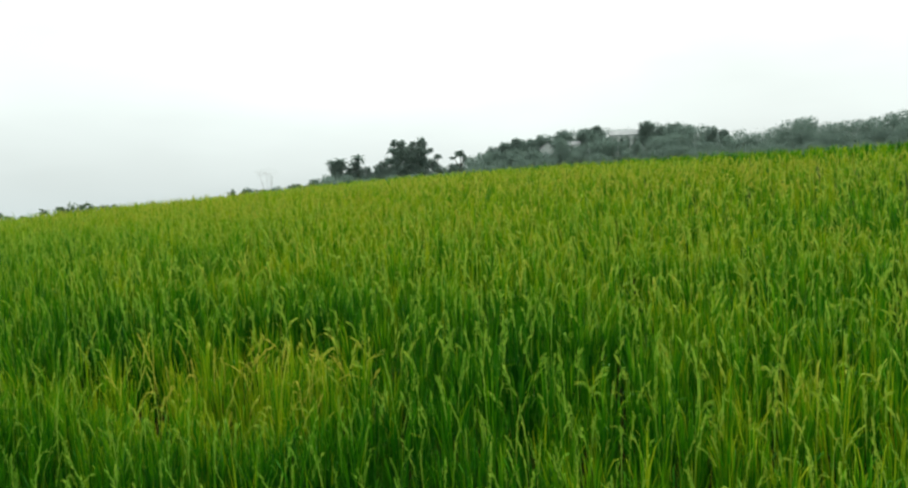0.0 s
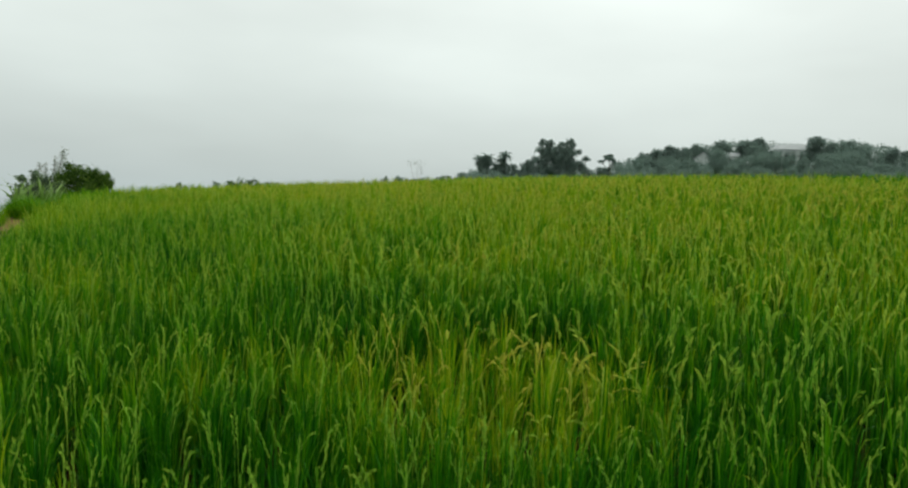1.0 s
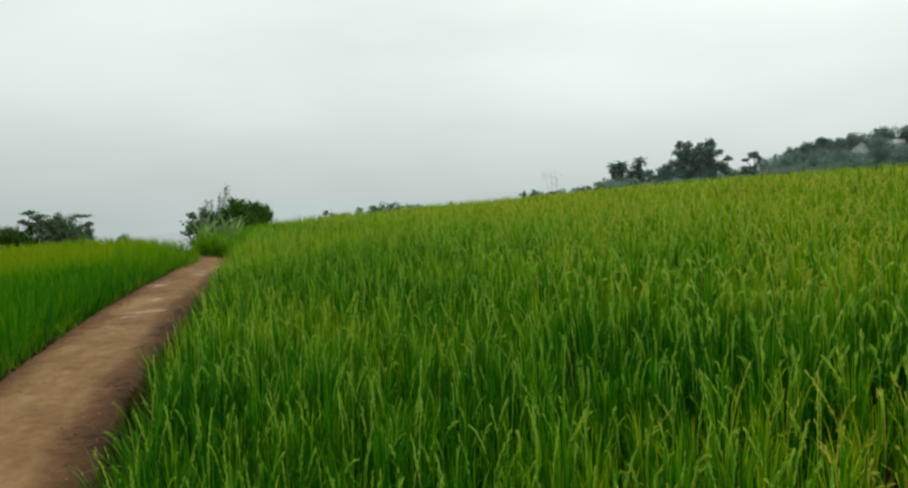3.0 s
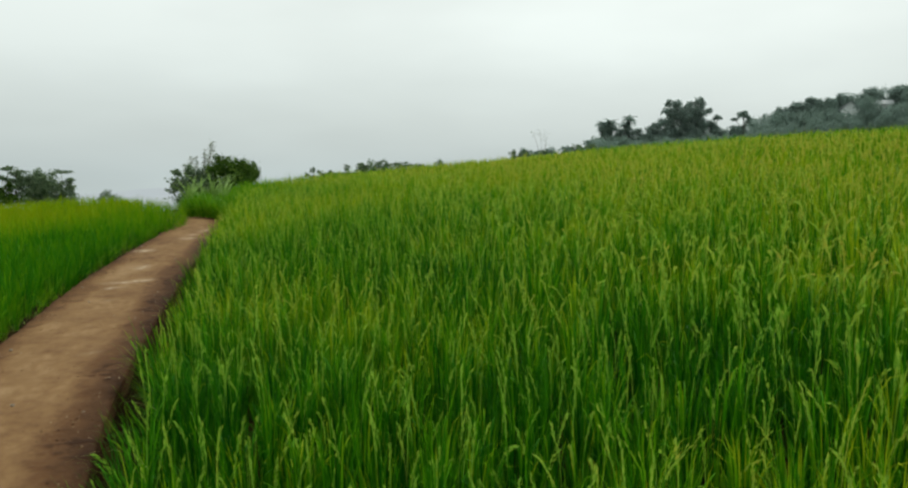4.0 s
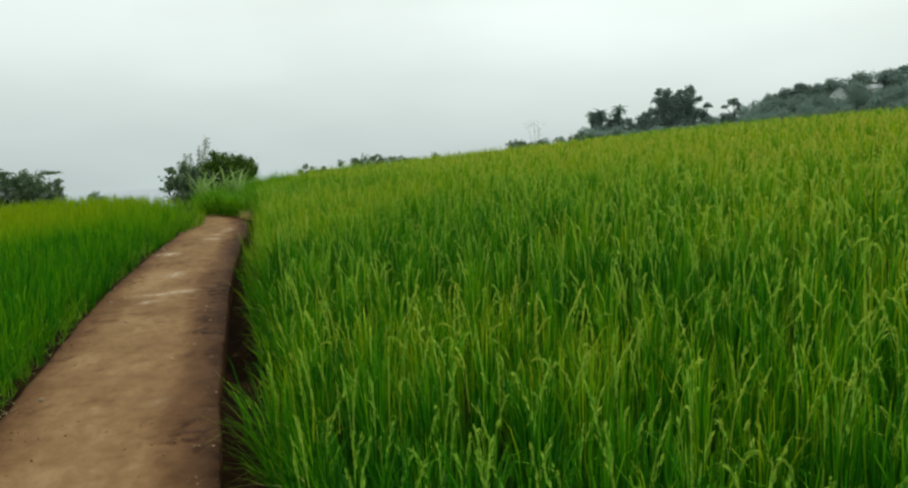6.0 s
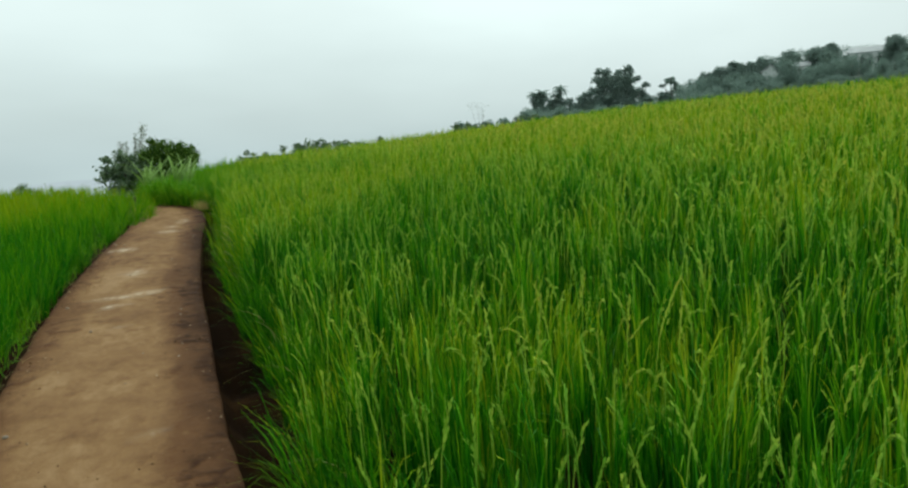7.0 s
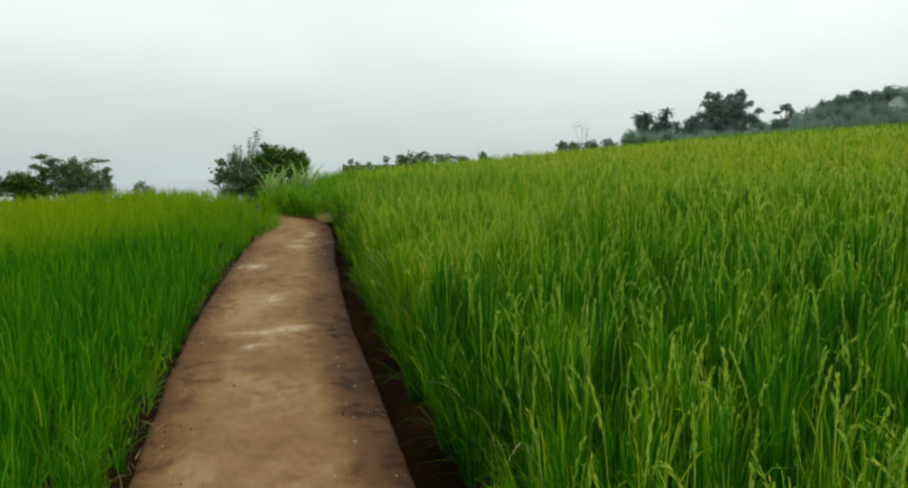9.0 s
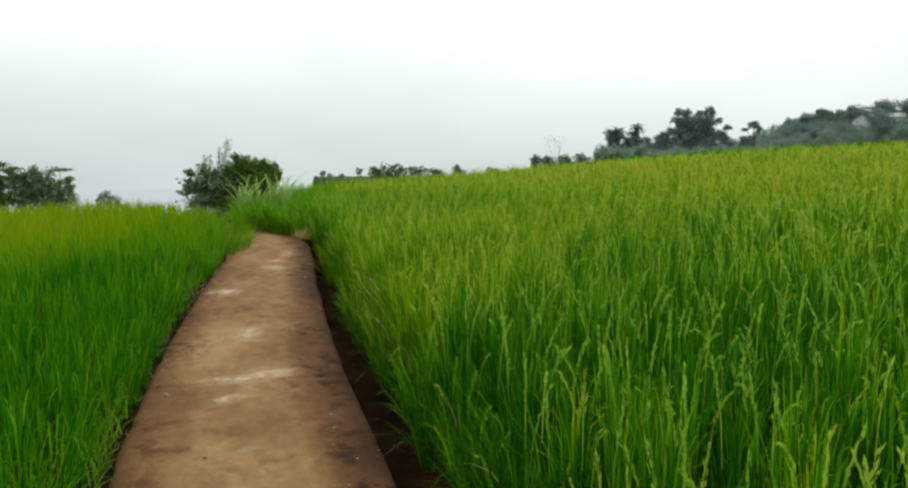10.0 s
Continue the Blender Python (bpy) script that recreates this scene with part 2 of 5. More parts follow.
def path_material():
    """Worn concrete under trodden earth: tan down the middle, redder mud to the sides, pale scuffs where the slab shows."""
    m, n, l = material("muddy_concrete")
    out = n.new("ShaderNodeOutputMaterial")
    co = n.new("ShaderNodeTexCoord")
    side = n.new("ShaderNodeAttribute")
    side.attribute_name = "side"
    scuff = n.new("ShaderNodeAttribute")
    scuff.attribute_name = "scuff"
    stretch = n.new("ShaderNodeMapping")
    stretch.inputs["Scale"].default_value = (1.0, 0.62, 1.0)
    l.new(co.outputs["Object"], stretch.inputs["Vector"])
    big = n.new("ShaderNodeTexNoise")
    big.inputs["Scale"].default_value, big.inputs["Detail"].default_value = 1.6, 7.0
    big.inputs["Roughness"].default_value = 0.6
    l.new(stretch.outputs["Vector"], big.inputs["Vector"])
    fine = n.new("ShaderNodeTexNoise")
    fine.inputs["Scale"].default_value, fine.inputs["Detail"].default_value = 10.0, 8.0
    fine.inputs["Roughness"].default_value = 0.72
    l.new(stretch.outputs["Vector"], fine.inputs["Vector"])
    mud = n.new("ShaderNodeMath")
    mud.operation = "MULTIPLY_ADD"
    mud.inputs[1].default_value = 0.55
    l.new(side.outputs["Fac"], mud.inputs[0])
    l.new(big.outputs["Fac"], mud.inputs[2])
    mud2 = n.new("ShaderNodeMath")
    mud2.operation = "MULTIPLY_ADD"
    mud2.inputs[1].default_value = 0.55
    l.new(fine.outputs["Fac"], mud2.inputs[0])
    l.new(mud.outputs["Value"], mud2.inputs[2])
    clod = n.new("ShaderNodeTexNoise")
    clod.inputs["Scale"].default_value, clod.inputs["Detail"].default_value = 9.0, 6.0
    clod_map = n.new("ShaderNodeMapping")
    clod_map.inputs["Scale"].default_value = (0.9, 0.8, 1.0)
    l.new(co.outputs["Object"], clod_map.inputs["Vector"])
    l.new(clod_map.outputs["Vector"], clod.inputs["Vector"])
    clod_r = n.new("ShaderNodeMapRange")
    clod_r.inputs["From Min"].default_value, clod_r.inputs["From Max"].default_value = 0.50, 0.70
    l.new(clod.outputs["Fac"], clod_r.inputs["Value"])
    patch = n.new("ShaderNodeTexNoise")
    patch.inputs["Scale"].default_value, patch.inputs["Detail"].default_value = 1.1, 3.0
    l.new(co.outputs["Object"], patch.inputs["Vector"])
    patch_r = n.new("ShaderNodeMapRange")
    patch_r.inputs["From Min"].default_value, patch_r.inputs["From Max"].default_value = 0.42, 0.62
    l.new(patch.outputs["Fac"], patch_r.inputs["Value"])
    clod_m = n.new("ShaderNodeMath")
    clod_m.operation = "MULTIPLY"
    l.new(clod_r.outputs["Result"], clod_m.inputs[0])
    l.new(patch_r.outputs["Result"], clod_m.inputs[1])
    clod_s = n.new("ShaderNodeMath")
    clod_s.operation = "MULTIPLY_ADD"
    clod_s.inputs[1].default_value, clod_s.inputs[2].default_value = 1.1, 0.45
    l.new(side.outputs["Fac"], clod_s.inputs[0])
    clod_e = n.new("ShaderNodeMath")
    clod_e.operation = "MULTIPLY"
    l.new(clod_m.outputs["Value"], clod_e.inputs[0])
    l.new(clod_s.outputs["Value"], clod_e.inputs[1])
    clod_a = n.new("ShaderNodeMath")
    clod_a.operation = "MULTIPLY_ADD"
    clod_a.inputs[1].default_value = 0.46
    l.new(clod_e.outputs["Value"], clod_a.inputs[0])
    r = ramp(n, [(0.30, (0.322, 0.212, 0.108)), (0.48, (0.210, 0.122, 0.052)), (0.66, (0.112, 0.055, 0.022)), (0.94, (0.034, 0.014, 0.005))])
    sc = n.new("ShaderNodeMath")
    sc.operation = "MULTIPLY"
    sc.inputs[1].default_value = 0.62
    l.new(mud2.outputs["Value"], clod_a.inputs[2])
    l.new(clod_a.outputs["Value"], sc.inputs[0])
    l.new(sc.outputs["Value"], r.inputs["Fac"])
    grit = n.new("ShaderNodeMath")
    grit.operation = "MULTIPLY"
    edge = n.new("ShaderNodeMapRange")
    edge.inputs["From Min"].default_value, edge.inputs["From Max"].default_value = 0.40, 0.66
    l.new(fine.outputs["Fac"], edge.inputs["Value"])
    l.new(edge.outputs["Result"], grit.inputs[0])
    l.new(scuff.outputs["Fac"], grit.inputs[1])
    mix = n.new("ShaderNodeMix")
    mix.data_type = "RGBA"
    mix.inputs["B"].default_value = (0.50, 0.41, 0.29, 1)
    l.new(grit.outputs["Value"], mix.inputs["Factor"])
    l.new(r.outputs["Color"], mix.inputs["A"])
    p = n.new("ShaderNodeBsdfPrincipled")
    p.inputs["Roughness"].default_value = 0.85
    p.inputs["Specular IOR Level"].default_value = 0.10
    l.new(mix.outputs["Result"], p.inputs["Base Color"])
    bump = n.new("ShaderNodeBump")
    bump.inputs["Strength"].default_value, bump.inputs["Distance"].default_value = 0.8, 0.03
    l.new(clod_a.outputs["Value"], bump.inputs["Height"])
    l.new(bump.outputs["Normal"], p.inputs["Normal"])
    l.new(p.outputs["BSDF"], out.inputs["Surface"])
    return m


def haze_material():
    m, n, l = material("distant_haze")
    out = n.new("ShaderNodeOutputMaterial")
    # haze over the far hills, painted as an even blue-grey glow
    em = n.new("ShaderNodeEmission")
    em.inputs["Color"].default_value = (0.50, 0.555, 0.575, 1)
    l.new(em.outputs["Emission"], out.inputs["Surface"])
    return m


M_GROUND, M_PATH, M_HAZE = ground_material(), path_material(), haze_material()

# ---- mesh helpers ----
rng = np.random.default_rng(7)


def fast_mesh(name, verts, quads=None, tris=None, mat=None, floats=None, smooth=True):
    """A mesh from arrays; floats: point attributes by name."""
    me = bpy.data.meshes.new(name)
    verts = np.asarray(verts, np.float32).reshape(-1, 3)
    quads = np.zeros((0, 4), np.int32) if quads is None or len(quads) == 0 else np.asarray(quads, np.int32)
    tris = np.zeros((0, 3), np.int32) if tris is None or len(tris) == 0 else np.asarray(tris, np.int32)
    me.vertices.add(len(verts))
    me.vertices.foreach_set("co", verts.ravel())
    me.loops.add(quads.size + tris.size)
    me.loops.foreach_set("vertex_index", np.concatenate([quads.ravel(), tris.ravel()]))
    me.polygons.add(len(quads) + len(tris))
    starts = np.concatenate([np.arange(len(quads)) * 4, quads.size + np.arange(len(tris)) * 3]).astype(np.int32)
    me.polygons.foreach_set("loop_start", starts)
    me.polygons.foreach_set("use_smooth", np.full(len(starts), smooth))
    me.update(calc_edges=True)
    for key, vals in (floats or {}).items():
        a = me.attributes.new(key, "FLOAT", "POINT")
        a.data.foreach_set("value", np.asarray(vals, np.float32))
    if mat:
        me.materials.append(mat)
    me.validate()
    return me


def part(name, me, parent=None, label=""):
    ob = new(name, me)
    if parent:
        ob.parent = parent
    if label:
        tagged(ob, label)
    return ob


def thing(name, base, label, category, group="", kind=""):
    ob = new(name)
    ob.empty_display_size = 0.3
    ob.location = base
    return tagged(ob, label, category, group, kind)


def tube(points, radii, sides=7):
    """A tapered tube along points, closed at its end."""
    pts = [Vector(p) for p in points]
    V, Q = [], []
    for i, p in enumerate(pts):
        d = (pts[min(i + 1, len(pts) - 1)] - pts[max(i - 1, 0)]).normalized()
        u = d.orthogonal().normalized()
        w = d.cross(u)
        for k in range(sides):
            a = 2 * math.pi * k / sides
            V.append(p + (u * math.cos(a) + w * math.sin(a)) * radii[i])
        if i:
            o = (i - 1) * sides
            Q += [(o + k, o + (k + 1) % sides, o + sides + (k + 1) % sides, o + sides + k) for k in range(sides)]
    tip = len(V)
    V.append(pts[-1])
    o = (len(pts) - 1) * sides
    T = [(o + k, o + (k + 1) % sides, tip) for k in range(sides)]
    return [tuple(v) for v in V], Q, T


def join(pieces):
    V, Q, T, o = [], [], [], 0
    for v, q, t in pieces:
        V.append(np.asarray(v, float).reshape(-1, 3))
        if len(q):
            Q.append(np.asarray(q) + o)
        if len(t):
            T.append(np.asarray(t) + o)
        o += len(v)
    return np.concatenate(V), (np.concatenate(Q) if Q else None), (np.concatenate(T) if T else None)


def box_mesh(name, lo, hi, mat, bevel=0.0):
    bm = bmesh.new()
    bmesh.ops.create_cube(bm, size=1)
    for v in bm.verts:
        for k in range(3):
            v.co[k] = lo[k] + (v.co[k] + 0.5) * (hi[k] - lo[k])
    if bevel:
        bmesh.ops.bevel(bm, geom=bm.edges[:], offset=bevel, segments=2, affect="EDGES")
    me = bpy.data.meshes.new(name)
    bm.to_mesh(me)
    bm.free()
    me.materials.append(mat)
    return me


def blades(root, height, way, lean, droop, width, twist, levels=(0.0, 0.42, 0.76, 1.0)):
    """Grass blades as bent, tapering ribbons: verts, quads, tris and, for each vert, its blade's index."""
    n = len(root)
    ts = np.array(levels)
    dx, dy = np.cos(way), np.sin(way)
    sx, sy = np.cos(way + np.pi / 2 + twist), np.sin(way + np.pi / 2 + twist)
    rows = []
    for t in ts:
        out = lean * t ** 1.7 + droop * 0.7 * t ** 4
        up = t * (1 - 0.12 * lean / np.maximum(height, 0.01)) * height - droop * t ** 4
        c = np.stack([root[:, 0] + dx * out, root[:, 1] + dy * out, root[:, 2] + up], 1)
        if t < 0.999:
            w = width * 0.5 * (1 - t ** 2.2) * (0.75 + 0.5 * min(t, 0.5))
            s = np.stack([sx * w, sy * w, 0.25 * w], 1)
            rows += [c - s, c + s]
        else:
            rows.append(c)
    k = len(rows)
    V = np.stack(rows, 1).reshape(-1, 3)
    b = np.arange(n)[:, None] * k
    Q = np.concatenate([b + np.array([[2 * i, 2 * i + 1, 2 * i + 3, 2 * i + 2]]) for i in range(len(ts) - 2)])
    T = b + np.array([[k - 3, k - 2, k - 1]])
    return V, Q, T, np.repeat(np.arange(n), k)


def leaf_cloud(centres, size, seed, flat=0.0):
    """Small folded leaves or leaf clumps at the centres, turned at random."""
    r = np.random.default_rng(seed)
    n = len(centres)
    d = r.normal(size=(n, 3))
    d[:, 2] *= 1 - flat
    d /= np.linalg.norm(d, axis=1, keepdims=True)
    u = np.cross(d, r.normal(size=(n, 3)))
    u /= np.linalg.norm(u, axis=1, keepdims=True)
    w = np.cross(d, u)
    s = size * r.uniform(0.6, 1.4, (n, 1))
    V = np.stack([centres - d * s * 0.5, centres + u * s * 0.33 + w * s * 0.12, centres + d * s * 0.55, centres - u * s * 0.33 + w * s * 0.12], 1)
    b = np.arange(n)[:, None] * 4
    return V.reshape(-1, 3), None, np.concatenate([b + np.array([[0, 1, 2]]), b + np.array([[0, 2, 3]])])


def clump_points(clumps, per, seed):
    """Points in ragged ellipsoid clumps (x, y, z, rx, ry, rz), denser at the shell."""
    r = np.random.default_rng(seed)
    out = []
    for x, y, z, a, b, c in clumps:
        n = int(per * max(0.12, (a * b * c) ** (2 / 3)))
        d = r.normal(size=(n, 3))
        d /= np.linalg.norm(d, axis=1, keepdims=True)
        q = r.uniform(0.35, 1.0, (n, 1)) ** 0.6 * (1 + np.minimum(r.exponential(0.11, (n, 1)), 0.45))
        lump = 1 + 0.28 * np.sin(5.1 * d[:, :1] + 3.7 * d[:, 1:2] + x) * np.cos(4.3 * d[:, 2:3] + y)
        out.append(np.array([[x, y, z]]) + d * q * lump * np.array([[a, b, c]]))
    return np.concatenate(out)


def spray_points(clumps, per, seed):
    """Leaves in many soft sprays spread through each ellipsoid (x, y, z, rx, ry, rz), with gaps between them."""
    r = np.random.default_rng(seed)
    out = []
    for x, y, z, a, b, c in clumps:
        n, m = int(per * max(0.12, (a * b * c) ** (2 / 3))), 26
        d = r.normal(size=(m, 3))
        d /= np.linalg.norm(d, axis=1, keepdims=True)
        d *= r.uniform(0.05, 1.0, (m, 1)) ** 0.45 * 0.95
        pick = r.integers(0, m, n)
        wide = r.uniform(0.13, 0.25, m)[pick][:, None]
        out.append(np.array([[x, y, z]]) + (d[pick] + np.clip(r.normal(0, 1, (n, 3)), -2.2, 2.2) * wide) * np.array([[a, b, c]]))
    return np.concatenate(out)


# ---- the lie of the land ----
LINE = np.array([(5.6, -14.0), (4.4, -10.5), (3.5, -8.5), (2.85, -7.0), (1.70, -5.0), (0.78, -3.0), (0.17, -1.0), (-0.05, 1.0), (-0.10, 3.0), (-0.10, 5.0),
                 (-0.07, 8.0), (0.12, 11.0), (0.36, 13.4), (0.42, 15.0), (0.22, 16.6), (-0.3, 18.4), (-1.1, 20.5), (-2.8, 23.0), (-6.5, 25.5), (-14.0, 28.0), (-24.0, 30.0)])
HALF = 0.67


def spline(points, steps=6):
    out = []
    for i in range(len(points) - 1):
        p0, p1, p2, p3 = points[max(i - 1, 0)], points[i], points[i + 1], points[min(i + 2, len(points) - 1)]
        for k in range(steps):
            t = k / steps
            out.append(0.5 * (2 * p1 + (p2 - p0) * t + (2 * p0 - 5 * p1 + 4 * p2 - p3) * t * t + (3 * p1 - p0 - 3 * p2 + p3) * t ** 3))
    out.append(points[-1])
    return np.array(out)


CENTRE = spline(LINE)


def path_z(y):
    y = np.clip(y, -14, 18)
    return -0.0025 * (y + 3) + 0.00131 * (y + 3) ** 2 - 0.006


def beside(x, y):
    """Signed distance from the path's middle line (positive on its right side) and the y of the nearest point on it."""
    x, y = np.asarray(x, float).ravel(), np.asarray(y, float).ravel()
    dist, side, at = np.full(x.shape, 1e9), np.zeros_like(x), np.zeros_like(x)
    for (ax, ay), (bx, by) in zip(CENTRE[:-1], CENTRE[1:]):
        ux, uy = bx - ax, by - ay
        t = np.clip(((x - ax) * ux + (y - ay) * uy) / (ux * ux + uy * uy), 0, 1)
        ex, ey = x - ax - t * ux, y - ay - t * uy
        d = np.hypot(ex, ey)
        near = d < dist
        dist = np.where(near, d, dist)
        side = np.where(near, np.sign(ex * uy - ey * ux), side)
        at = np.where(near, ay + t * uy, at)
    return dist * side, at


def step(a, b, v):
    t = np.clip((v - a) / (b - a), 0, 1)
    return t * t * (3 - 2 * t)


def rise(u, c):
    return np.where(u > 0, c * (1 - np.exp(-np.maximum(u, 0) / c)), u)


def top_right(x, y):
    """The crop's height on the rising field to the right of the path."""
    return 0.44 + rise(0.1007 * (x - 2), 4.65) + rise(0.1025 * (y + 1), 0.85)


def top_left(x, y):
    return 0.47 + 0.025 * (y - 3) + 0.05 * (x + 1) + 0.13 * step(12, 19, y)


RICE_H, YOUNG_H = 0.74, 0.50


def ditch_wide(at):
    """How much the ditch widens beside the path, by the y of the path."""
    return 0.27 * step(-1.5, 5.0, at) * (1 - 0.45 * step(9, 12.5, at))


def ground_z(x, y):
    x, y = np.asarray(x, float).ravel(), np.asarray(y, float).ravel()
    s, at = beside(x, y)
    pz = path_z(at)
    r = np.hypot(x, y)
    right = np.maximum(top_right(x, y), -60) - RICE_H
    right = right - 0.03 * np.clip(r - 52, 0, 75)
    bearing = np.degrees(np.arctan2(x, np.maximum(y, 0.1)))
    right = right + (0.26 + 0.24 * step(0, 4, bearing) * (1 - step(11, 17, bearing))) * step(18, 48, r) * (1 - step(54, 80, r))
    right = right + step(21, 27, bearing) * (4.0 * step(125, 205, r) + 11.0 * step(205, 255, r) * step(36, 43, bearing))
    left = np.clip(top_left(np.clip(x, -60, 5), np.clip(y, -40, 26)), -3, 3) - YOUNG_H
    valley = 0.087 * np.maximum(r - 26, 0)
    fade = 1 - step(-4, 26, x - 0.10 * y)
    soft = 0.05 + 0.4 * np.maximum(r - 21, 0)
    z = left + (right - left) * step(-soft, soft, s)
    z = z - valley * fade
    z = np.maximum(z, -235)
    # shoulders, ditch and bed of the path
    bed = pz - 0.09
    ditch = pz - 0.30 + 0.05 * np.sin(at * 2.3) + 0.03 * np.sin(at * 5.9 + 1)
    near = np.abs(s) < 3
    ditch = np.where(at < 2, np.minimum(ditch, z + 0.02), ditch)
    zr = np.where(s < 0.58, bed, np.where(s < 0.76, bed + (ditch - bed) * step(0.60, 0.74, s), ditch + (z - ditch) * step(0.80, 0.99, s - ditch_wide(at))))
    zl = np.where(s > -0.66, bed, bed + (z - bed) * step(-0.66, -0.95, s))
    z = np.where(near, np.where(s > 0, zr, zl), z)
    return z


def axis_lines(lo, hi, fine, reach, grow):
    a = list(np.arange(lo, hi + fine / 2, fine))
    st = fine
    while a[-1] < reach:
        st *= grow
        a.append(a[-1] + st)
    st = fine
    while a[0] > -reach:
        st *= grow
        a.insert(0, a[0] - st)
    return np.array(a)


gx, gy = axis_lines(-1.6, 4.6, 0.075, 4300, 1.13), axis_lines(-10, 19, 0.17, 4300, 1.12)
GX, GY = np.meshgrid(gx, gy)
gz = ground_z(GX, GY)
gs, gat = beside(GX, GY)
wob = 0.02 * np.sin(GX.ravel() * 7.1 + 2 * np.sin(GY.ravel() * 3.3)) * np.sin(GY.ravel() * 5.7 + GX.ravel())
gz = gz + np.where(np.hypot(GX.ravel(), GY.ravel()) < 40, wob, 0)
nx, ny = len(gx), len(gy)
ids = (np.arange(ny - 1)[:, None] * nx + np.arange(nx - 1)[None, :]).ravel()
gq = np.stack([ids, ids + 1, ids + nx + 1, ids + nx], 1)
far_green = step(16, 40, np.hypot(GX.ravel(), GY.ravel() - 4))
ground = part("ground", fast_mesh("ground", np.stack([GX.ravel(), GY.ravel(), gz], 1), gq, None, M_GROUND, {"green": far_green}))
tagged(ground, "dark wet field soil rising to green hillside", "ground", kind="structure")

# distant ridges, their haze put in as a flat glow
ang = np.linspace(0, 2 * np.pi, 361)
bear = np.degrees((ang + np.pi) % (2 * np.pi) - np.pi)
ridge_top = -62 + 6 * np.sin(ang * 7 + 0.4) + 3 * np.sin(ang * 19) + 17 * np.exp(-((bear + 4.5) / 4.2) ** 2) + 10 * np.exp(-((bear + 18) / 5.0) ** 2) + 4 * np.sin(ang * 41)
RV = np.concatenate([np.stack([2900 * np.sin(ang), 2900 * np.cos(ang), ridge_top], 1), np.stack([2700 * np.sin(ang), 2700 * np.cos(ang), np.full(361, -260.0)], 1)])
rq = np.stack([np.arange(360), np.arange(360) + 1, np.arange(360) + 362, np.arange(360) + 361], 1)
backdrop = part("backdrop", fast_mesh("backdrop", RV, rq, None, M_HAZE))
tagged(backdrop, "faint blue-grey hills in the haze", "distant hills", kind="structure")

# ---- the path: a row of worn slabs ----
path = thing("path", (0, 0, 0), "narrow concrete footpath covered with trodden brown mud", "path", kind="structure")
EDGE_Y = (-12.0, 1.0, 3.0, 4.5, 6.0, 8.0, 10.0, 12.5, 14.0, 16.0)
EDGE_L = (0.66, 0.64, 0.62, 0.65, 0.67, 0.65, 0.63, 0.63, 0.64, 0.66)
EDGE_R = (0.64, 0.64, 0.63, 0.66, 0.70, 0.73, 0.73, 0.69, 0.68, 0.69)
SCUFFS = [(-0.04, 8.61, 0.13, 0.26), (-0.12, 7.25, 0.30, 0.10), (0.10, 7.32, 0.14, 0.10), (-0.19, 6.80, 0.10, 0.09), (-0.25, 10.70, 0.20, 0.20), (0.66, 13.75, 0.13, 0.30), (0.40, 12.40, 0.17, 0.22), (0.45, 13.0, 0.12, 0.16),
          (-0.13, 5.92, 0.05, 0.03), (0.16, 3.30, 0.07, 0.04), (0.22, 3.9, 0.05, 0.03)]


def along(points):
    seg = np.hypot(*np.diff(points, axis=0).T)
    return np.concatenate([[0], np.cumsum(seg)])


